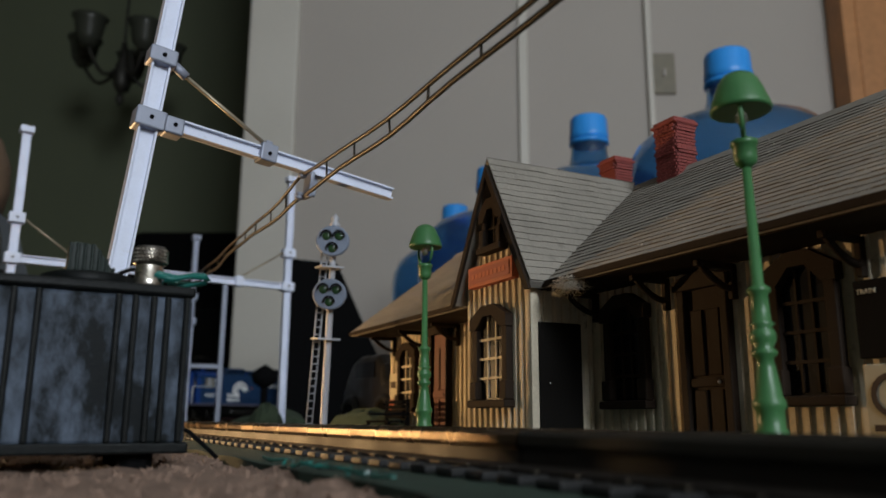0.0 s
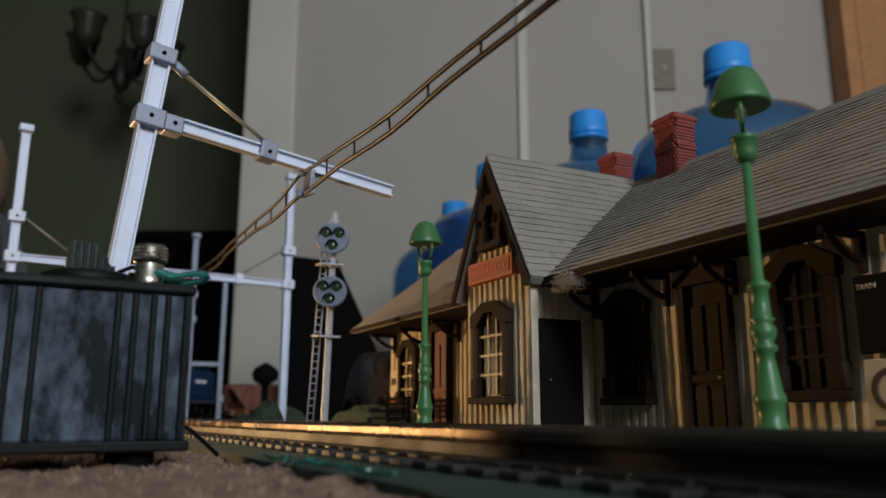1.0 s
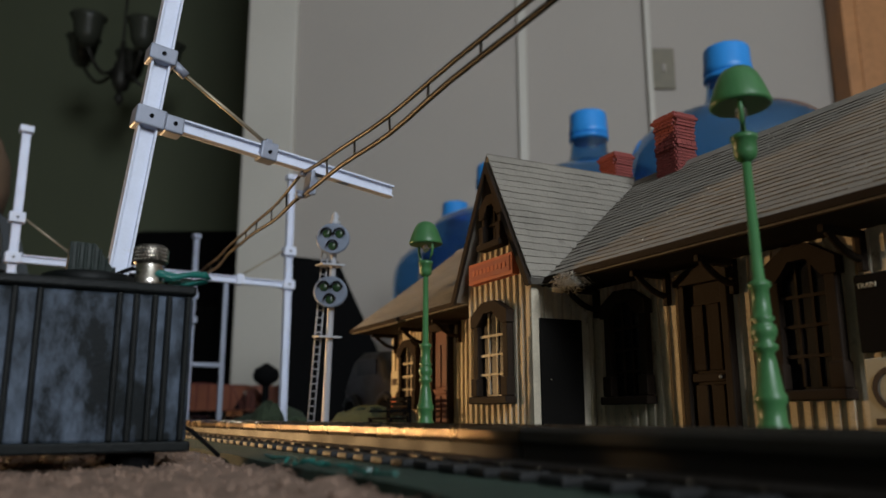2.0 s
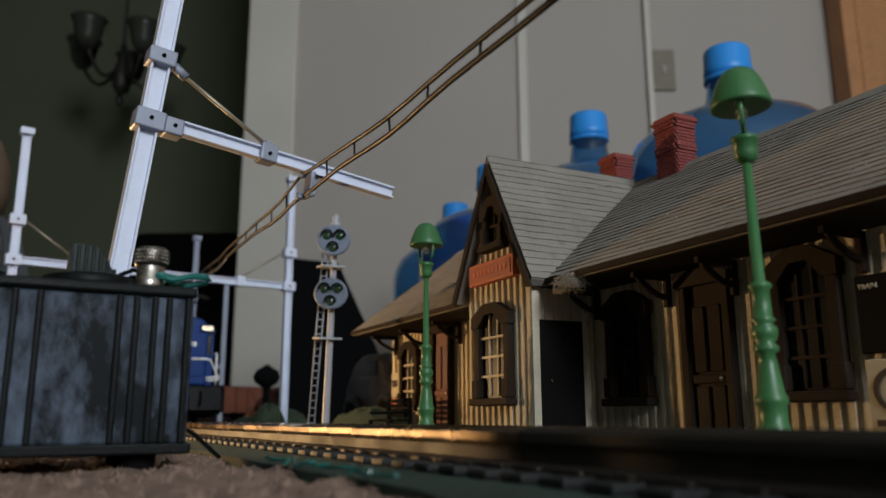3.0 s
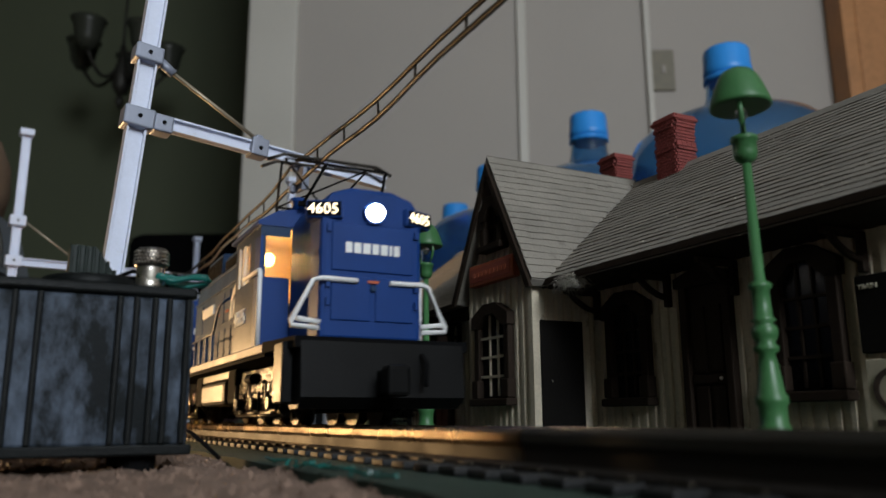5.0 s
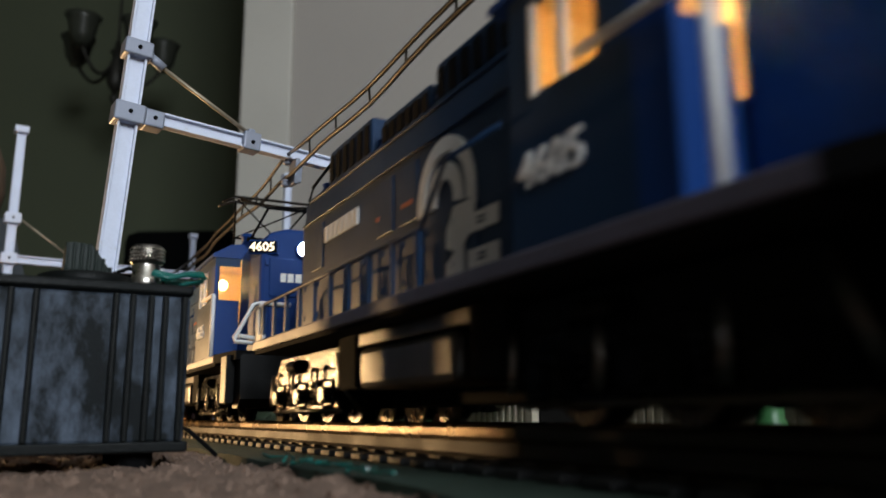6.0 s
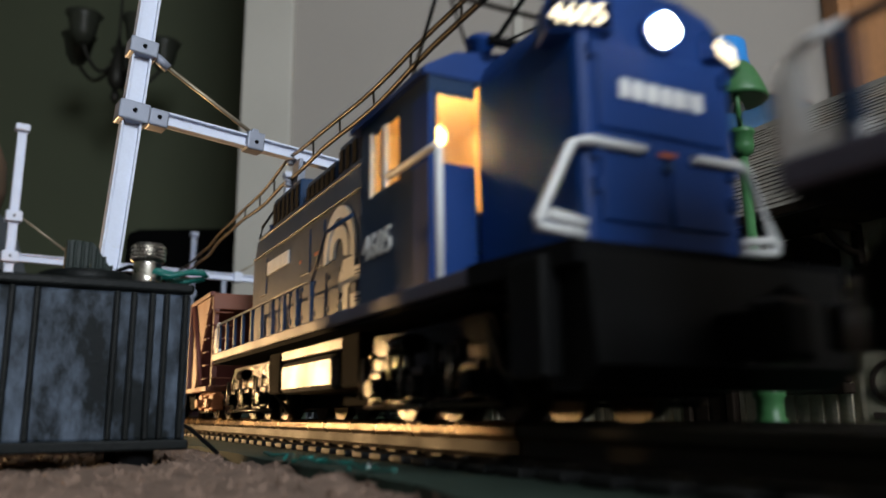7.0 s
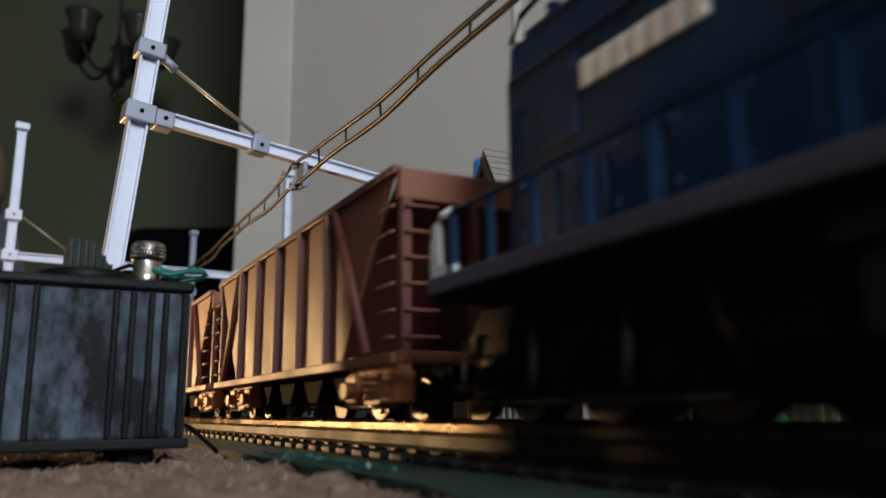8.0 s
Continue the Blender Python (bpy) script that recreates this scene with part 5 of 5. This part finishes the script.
        part("cab_handrail", tube(B(), [(-0.0295, s * 0.0348, 0.0314), (-0.0295, s * 0.0348, 0.0625), (-0.0310, s * 0.0348, 0.0632), (-0.0560, s * 0.0345, 0.0635)], 0.0010, 6), RAILWHITE, lo)
        # white ring emblem as plain shapes
        cx, cz = -0.1236, 0.0574
        for ro, ri in ((1.0, 0.76), (0.60, 0.34)):
            arc = [radians(-8 + k * 8) for k in range(25)]
            outline = [(cx + 0.0142 * ro * math.cos(q), cz + 0.0180 * ro * math.sin(q)) for q in arc] + [(cx + 0.0142 * ri * math.cos(q), cz + 0.0180 * ri * math.sin(q)) for q in arc[::-1]]
            part("emblem_ring", prism(B(), outline, "y", y - 0.0009, y + 0.0009), WHITE, body, "white ring emblem")
        part("emblem_stem", prism(B(), [(cx + 0.0048, cz - 0.0026), (cx + 0.0142, cz - 0.0026), (cx + 0.0142, 0.0478), (cx + 0.0092, 0.0442), (cx + 0.0092, 0.0366), (cx + 0.0012, 0.0366), (cx + 0.0012, 0.0402),
                                        (cx + 0.0052, 0.0428), (cx + 0.0012, 0.0446), (cx + 0.0012, 0.0490)], "y", y - 0.0009, y + 0.0009), WHITE, body)
        for z in (0.0370, 0.0460):
            part("emblem_bar", bx(B(), cx + 0.0112, cx + 0.0240, y - 0.0009, y + 0.0009, z, z + 0.0048), WHITE, body)
            for dz in (0.0016, 0.0028):
                part("emblem_slot", bx(B(), cx + 0.0155, cx + 0.0190, y - 0.0011, y + 0.0011, z + dz, z + dz + 0.0005), LOCODARK, body)
        num = pose(-0.0745, s * 0.0330 - 0.0003, 0.0440, 90, 0, 0) if s < 0 else pose(-0.0535, s * 0.0330 + 0.0003, 0.0440, 90, 0, 180)
        lettering("road_number", "4605", 0.0098, WHITE, lo, num, 0.0004)
        for k in range(7):
            part("letter_bar", pl(-0.2095 + k * 0.0044, -0.2062 + k * 0.0044, 0.0656, 0.0716, 0.0008), WHITE, body)
        for x, z in ((-0.1480, 0.0620), (-0.1650, 0.0622)):
            for k in range(3 if x > -0.16 else 1):
                part("red_stencil", pl(x + k * 0.0024, x + k * 0.0024 + 0.0017, z, z + 0.0014, 0.0008), REDSIGN, body)
        # front and rear corner handrails
        pts = [(0.0012, s * 0.0065, 0.0550), (0.0012, s * 0.0200, 0.0552), (0.0002, s * 0.0230, 0.0545), (-0.0005, s * 0.0310, 0.0385), (-0.0005, s * 0.0308, 0.0368), (-0.0005, s * 0.0205, 0.0362), (-0.0005, s * 0.0202, 0.0385), (0.0000, s * 0.0290, 0.0395)]
        part("corner_handrail", tube(B(), pts, 0.0011, 6), RAILWHITE, lo, "white corner handrail")
        fr = part("rear_handrail", tube(B(), [(-0.2345, s * 0.0350, 0.0452), (-0.2385, s * 0.0350, 0.0452), (-0.2412, s * 0.0350, 0.0435), (-0.2424, s * 0.0350, 0.0314)], 0.0009, 6), RAILWHITE, lo)
        part("rear_panel", prism(B(), [(-0.2432, 0.0316), (-0.2330, 0.0316), (-0.2330, 0.0332), (-0.2390, 0.0340), (-0.2396, 0.0440), (-0.2416, 0.0440), (-0.2432, 0.0395)], "y", s * 0.0350 - 0.0005, s * 0.0350 + 0.0005), RAILWHITE, fr)
        part("post", tube(B(), [(-0.2352, s * 0.0350, 0.0314), (-0.2352, s * 0.0350, 0.0452)], 0.0007, 5), LOCODARK, fr)
    rear = part("rear_light_box", bx(B(), -0.2365, -0.2328, -0.0060, 0.0060, 0.0755, 0.0845, 0.0010), LOCOBLUE, body)
    part("rear_lens", cyl(B(), (-0.2387, 0, 0.0800), (-0.2378, 0, 0.0800), 0.0030, seg=16), LENS, rear)
    for s in (-1, 1):
        part("marker_light", lathe(B(), [(0.0006, 0.0), (0.0018, 0.0008), (0.0020, 0.0030), (0.0006, 0.0044)], (-0.2360, s * 0.0170, 0.0740), 10), LOCOBLUE, body)
        part("marker_light", lathe(B(), [(0.0006, 0.0), (0.0014, 0.0008), (0.0014, 0.0024), (0.0006, 0.0034)], (-0.2360, s * 0.0170, 0.0620), 10), LOCOBLUE, body)
    part("grab_iron", tube(B(), [(-0.2302, -0.0175, 0.0860), (-0.2370, -0.0175, 0.0900), (-0.2330, -0.0175, 0.0950), (-0.2140, -0.0175, 0.0985)], 0.0007), BLACK, body)
    # underframe
    tank = part("fuel_tank", bx(B(), -0.1560, -0.1040, -0.0300, 0.0300, 0.0095, 0.0215, 0.0020), TANK, lo)
    part("tank_upper", bx(B(), -0.1600, -0.1000, -0.0285, 0.0285, 0.0220, 0.0262, 0.0006), TANK, tank)
    # Added black block that keeps light from showing through beneath the frame.
    part("keel", bx(B(), -0.2400, 0.0000, -0.0110, 0.0110, 0.0050, 0.0264, 0.0006), BLACK, lo)
    for xa, xb in ((-0.1000, -0.0860), (-0.1740, -0.1600)):
        part("equipment_box", bx(B(), xa, xb, -0.0290, 0.0290, 0.0100, 0.0262, 0.0010), BLACK, lo)
    for cx in (-0.0520, -0.2080):
        ax = (cx - 0.0240, cx, cx + 0.0240)
        truck_frame(lo, cx, 0.0330, ax, BOGIE, skirt=True)
        for a in ax:
            AXLES.setdefault(lo.name, []).append((wheelset(lo, a), a, 0.0088))
    # raised pantograph over the cab
    pz = 0.1215
    pan = part("pantograph", bx(B(), -0.072, -0.070, -0.019, 0.019, 0.0935, 0.0955), BLACK, lo)
    part("base_bar", bx(B(), -0.034, -0.032, -0.019, 0.019, 0.0935, 0.0955), BLACK, pan)
    for s in (-1, 1):
        for xa, xk in ((-0.071, -0.086), (-0.033, -0.018)):
            part("lower_arm", tube(B(), [(xa, s * 0.017, 0.0950), (xk, s * 0.013, 0.1080)], 0.0007, 5), BLACK, pan)
            part("upper_arm", tube(B(), [(xk, s * 0.013, 0.1080), (-0.052 + (0.004 if xk > -0.05 else -0.004), s * 0.020, pz)], 0.0006, 5), BLACK, pan)
        for xk in (-0.086, -0.018):
            part("cross_brace", tube(B(), [(xk, -s * 0.013, 0.1080), (-0.052, s * 0.020, pz)], 0.0005, 5), BLACK, pan)
    for xk in (-0.086, -0.018):
        part("knuckle_bar", tube(B(), [(xk, -0.014, 0.1080), (xk, 0.014, 0.1080)], 0.0007, 5), BLACK, pan)
    for x in (-0.057, -0.047):
        part("contact_strip", tube(B(), [(x, -0.029, pz - 0.0035), (x, -0.022, pz), (x, 0.022, pz), (x, 0.029, pz - 0.0035)], 0.0008, 6), BRASS, pan)
    return lo


def hopper():
    """Origin at its front coupler face."""
    hp = thing("hopper_wagon", "brown ribbed open hopper wagon with lit orange truck", "model wagon", group="hopper wagons of the train")
    x0, x1, W = -0.196, -0.006, 0.0325
    # sides as a shell: sloped ends inside, open top
    trapeze = [(x0 + 0.036, 0.0170), (x1 - 0.036, 0.0170), (x1 - 0.004, 0.0680), (x0 + 0.004, 0.0680)]
    part("side", prism(B(), trapeze, "y", -W, -W + 0.0012), RUST, hp)
    part("side", prism(B(), trapeze, "y", W - 0.0012, W), RUST, hp)
    for y in (-W, W):
        s = -1 if y < 0 else 1
        part("top_rail", bx(B(), x0, x1, y - 0.0014, y + 0.0014, 0.0675, 0.0700, 0.0004), RUSTDARK, hp)
        part("side_sill", bx(B(), x0, x1, y - 0.0016, y + 0.0016, 0.0150, 0.0180, 0.0004), RUST, hp)
        for k in range(5):
            x = x1 - 0.046 - k * 0.0250
            part("rib", prism(B(), [(x - 0.0012, y), (x + 0.0012, y), (x + 0.0009, y + s * 0.0022), (x - 0.0009, y + s * 0.0022)], "z", 0.0178, 0.0676), RUSTDARK, hp)
        for xa, xb in ((x1 - 0.016, x1 - 0.040), (x0 + 0.016, x0 + 0.040)):
            part("diagonal_brace", tube(B(), [(xa, y + s * 0.0008, 0.0185), (xb, y + s * 0.0008, 0.0670)], 0.0016, 4), RUSTDARK, hp)
    for xe, d in ((x1, -1), (x0, 1)):
        part("slope_sheet", prism(B(), [(xe, 0.0675), (xe + d * 0.050, 0.0180), (xe + d * 0.051, 0.0180), (xe + d * 0.0015, 0.0678)], "y", -W + 0.0012, W - 0.0012), RUSTDARK, hp)
        part("end_beam", bx(B(), xe - 0.0014, xe + 0.0014, -W, W, 0.0600, 0.0690, 0.0005), RUST, hp)
        part("end_sill", bx(B(), xe - 0.0014, xe + 0.0014, -W, W, 0.0150, 0.0185, 0.0005), RUST, hp)
        for y in (-W + 0.002, -0.011, 0.011, W - 0.002):
            part("end_post", bx(B(), xe - 0.0013, xe + 0.0013, y - 0.0013, y + 0.0013, 0.0180, 0.0610, 0.0003), RUSTDARK, hp)
        for sy in (-1, 1):
            for k in range(6):
                z = 0.0220 + k * 0.0072
                part("grab_iron", tube(B(), [(xe - d * 0.0006, sy * (W + 0.0014), z), (xe + d * 0.0090, sy * (W + 0.0014), z)], 0.0005, 5), RUST, hp)
                part("grab_iron", tube(B(), [(xe - d * 0.0022, sy * (W - 0.0010), z), (xe - d * 0.0022, sy * (W - 0.0100), z)], 0.0005, 5), RUST, hp)
        part("coupler", bx(B(), xe - d * 0.0005, xe - d * 0.010, -0.003, 0.003, 0.010, 0.017, 0.001), GLOSSBLACK, hp)
    for k in range(4):
        x = x1 - 0.054 - k * 0.0285
        part("chute", prism(B(), [(x - 0.012, 0.0185), (x + 0.012, 0.0185), (x + 0.004, 0.0060), (x - 0.004, 0.0060)], "y", -0.024, 0.024), BLACK, hp)
    part("floor", bx(B(), x0 + 0.03, x1 - 0.03, -W + 0.0012, W - 0.0012, 0.0182, 0.0190), RUSTDARK, hp)
    for cx in (x1 - 0.026, x0 + 0.026):
        ax = (cx - 0.0125, cx + 0.0125)
        truck_frame(hp, cx, 0.0165, ax, ORANGE)
        for a in ax:
            AXLES.setdefault(hp.name, []).append((wheelset(hp, a, 0.0078), a, 0.0078))
    return hp


carpet_floor()
carpet_pile()
green_mat()
walls()
chandelier()
jugs()
sized(station(), 1.09, 0.965).matrix_basis = pose(-0.0337, 0, 0)
station_bench()
street_lamps()
sized(signal(), 1.0, 0.930)
near_mast = sized(mast_assembly(), 1.0, 0.962)
portal("catenary_portal", -0.026, 0.2185, -0.735, 0.262, 0.1475)
portal("catenary_portal", 0.187, 0.187, -1.10, 0.271, 0.150)
single_pole(-1.19, 0.242, 0.220, GREYMETAL)
wire_near = wire_span(-0.371, 0.10, 0.1268, 0.1175, 0, 0.4)
wire_far = wire_span(-0.371, -0.751, 0.132, 0.132, 0, 1.9)
wire_beyond = wire_span(-0.751, -1.28, 0.132, 0.132, 0, 0.9)
power_box()
lantern()
yarn_scrap()
toy_truck()
backdrop_clutter()
lead_loco = sized(locomotive(), 1.09, 0.955, round_parts=("wheel", "wheelset"))
second_loco = copy_thing(lead_loco, pose(0, 0, 0))
first_hopper = sized(hopper(), 1.10, 0.905, round_parts=("wheel", "wheelset"))
more_hoppers = [copy_thing(first_hopper, pose(0, 0, 0)) for _ in range(3)]
track()


# ---- what moves ----
def lead_at(t):
    """Distance of the leading headlamp along the track."""
    return float(np.polyval(RUN, t))


RUN = np.polyfit([0.0, 1.0, 2.8, 3.2, 3.5, 4.5, 4.7, 6.5, 7.0, 7.5, 8.0], [-1.2475, -1.0677, -0.7439, -0.6676, -0.6099, -0.3875, -0.3390, 0.0850, 0.2025, 0.3205, 0.4365], 4)


def ride(car, back, bogies, t):
    """A car's pose from its two bogies on the track; back: its origin behind the leading headlamp."""
    s = lead_at(t) - back
    a, b = along(s + bogies[0])[0], along(s + bogies[1])[0]
    d = (a - b).normalized()
    return Matrix.Translation(a - d * bogies[0] + Vector((0, 0, RAIL_TOP))) @ Matrix.Rotation(math.atan2(d.y, d.x), 4, "Z")


def roll_wheels(source, car):
    mine = [o for o in car.children if o.name.split(".")[0] == "wheelset"]
    mine.sort(key=lambda o: -o.matrix_basis.translation.x)
    for ob in mine:
        p = ob.matrix_basis.translation.copy()
        rows = []
        for i in range(0, 241):
            t = i / 30
            rows.append((t, Matrix.Translation(p) @ Matrix.Rotation((lead_at(t) + 1.25) / p.z, 4, "Y")))
        walk(ob, rows)


def motions():
    times = [i / 10 for i in range(81)]
    cars = [(lead_loco, 0.0, (-0.057, -0.227)), (second_loco, 0.3205, (-0.057, -0.227))]
    for k, h in enumerate([first_hopper] + more_hoppers):
        cars.append((h, 0.603 + k * 0.229, (-0.035, -0.187)))
    for car, back, bogies in cars:
        walk(car, [(t, ride(car, back, bogies, t)) for t in times])
        roll_wheels(car, car)
    # the near mast leans towards the track and is pushed back while the train passes
    lean = [(0.0, 4.8), (1.5, 4.9), (3.0, 4.8), (3.5, 4.6), (4.0, 4.1), (4.5, 3.3), (4.7, 3.2), (5.2, 2.6), (6.0, 2.1), (6.5, 2.3), (7.0, 2.7), (7.5, 3.3), (8.0, 3.9)]
    walk(near_mast, [(t, pose(-0.357, 0.0190, 0.0062, 0, 0, ARM_TURN) @ pose(0, 0, 0, -a - 1.45, 0, 0)) for t, a in lean])
    lift = [(0.0, 0.0), (3.5, 0.0), (4.5, 0.2), (5.2, 0.8), (6.0, 1.3), (6.5, 1.3), (7.0, 1.1), (7.5, 0.7), (8.0, 0.4)]
    held = {t: a for t, a in lean}
    for w, sign in ((wire_near, -1), (wire_far, 0)):
        rows = []
        for t in sorted(set(held) | {q for q, _ in lift}):
            a = float(np.interp(t, [q for q, _ in lean], [q for _, q in lean]))
            u = float(np.interp(t, [q for q, _ in lift], [q for _, q in lift]))
            dy = 0.137 * (math.sin(radians(a)) - math.sin(radians(4.8)))
            rows.append((t, pose(-0.371, TRACK_Y + dy, 0.1268 - 1.15 * dy, 0, sign * u, 0)))
        walk(w, rows)
    walk(wire_beyond, [(0.0, pose(-0.751, TRACK_Y, 0.132)), (8.0, pose(-0.751, TRACK_Y, 0.132))])


motions()
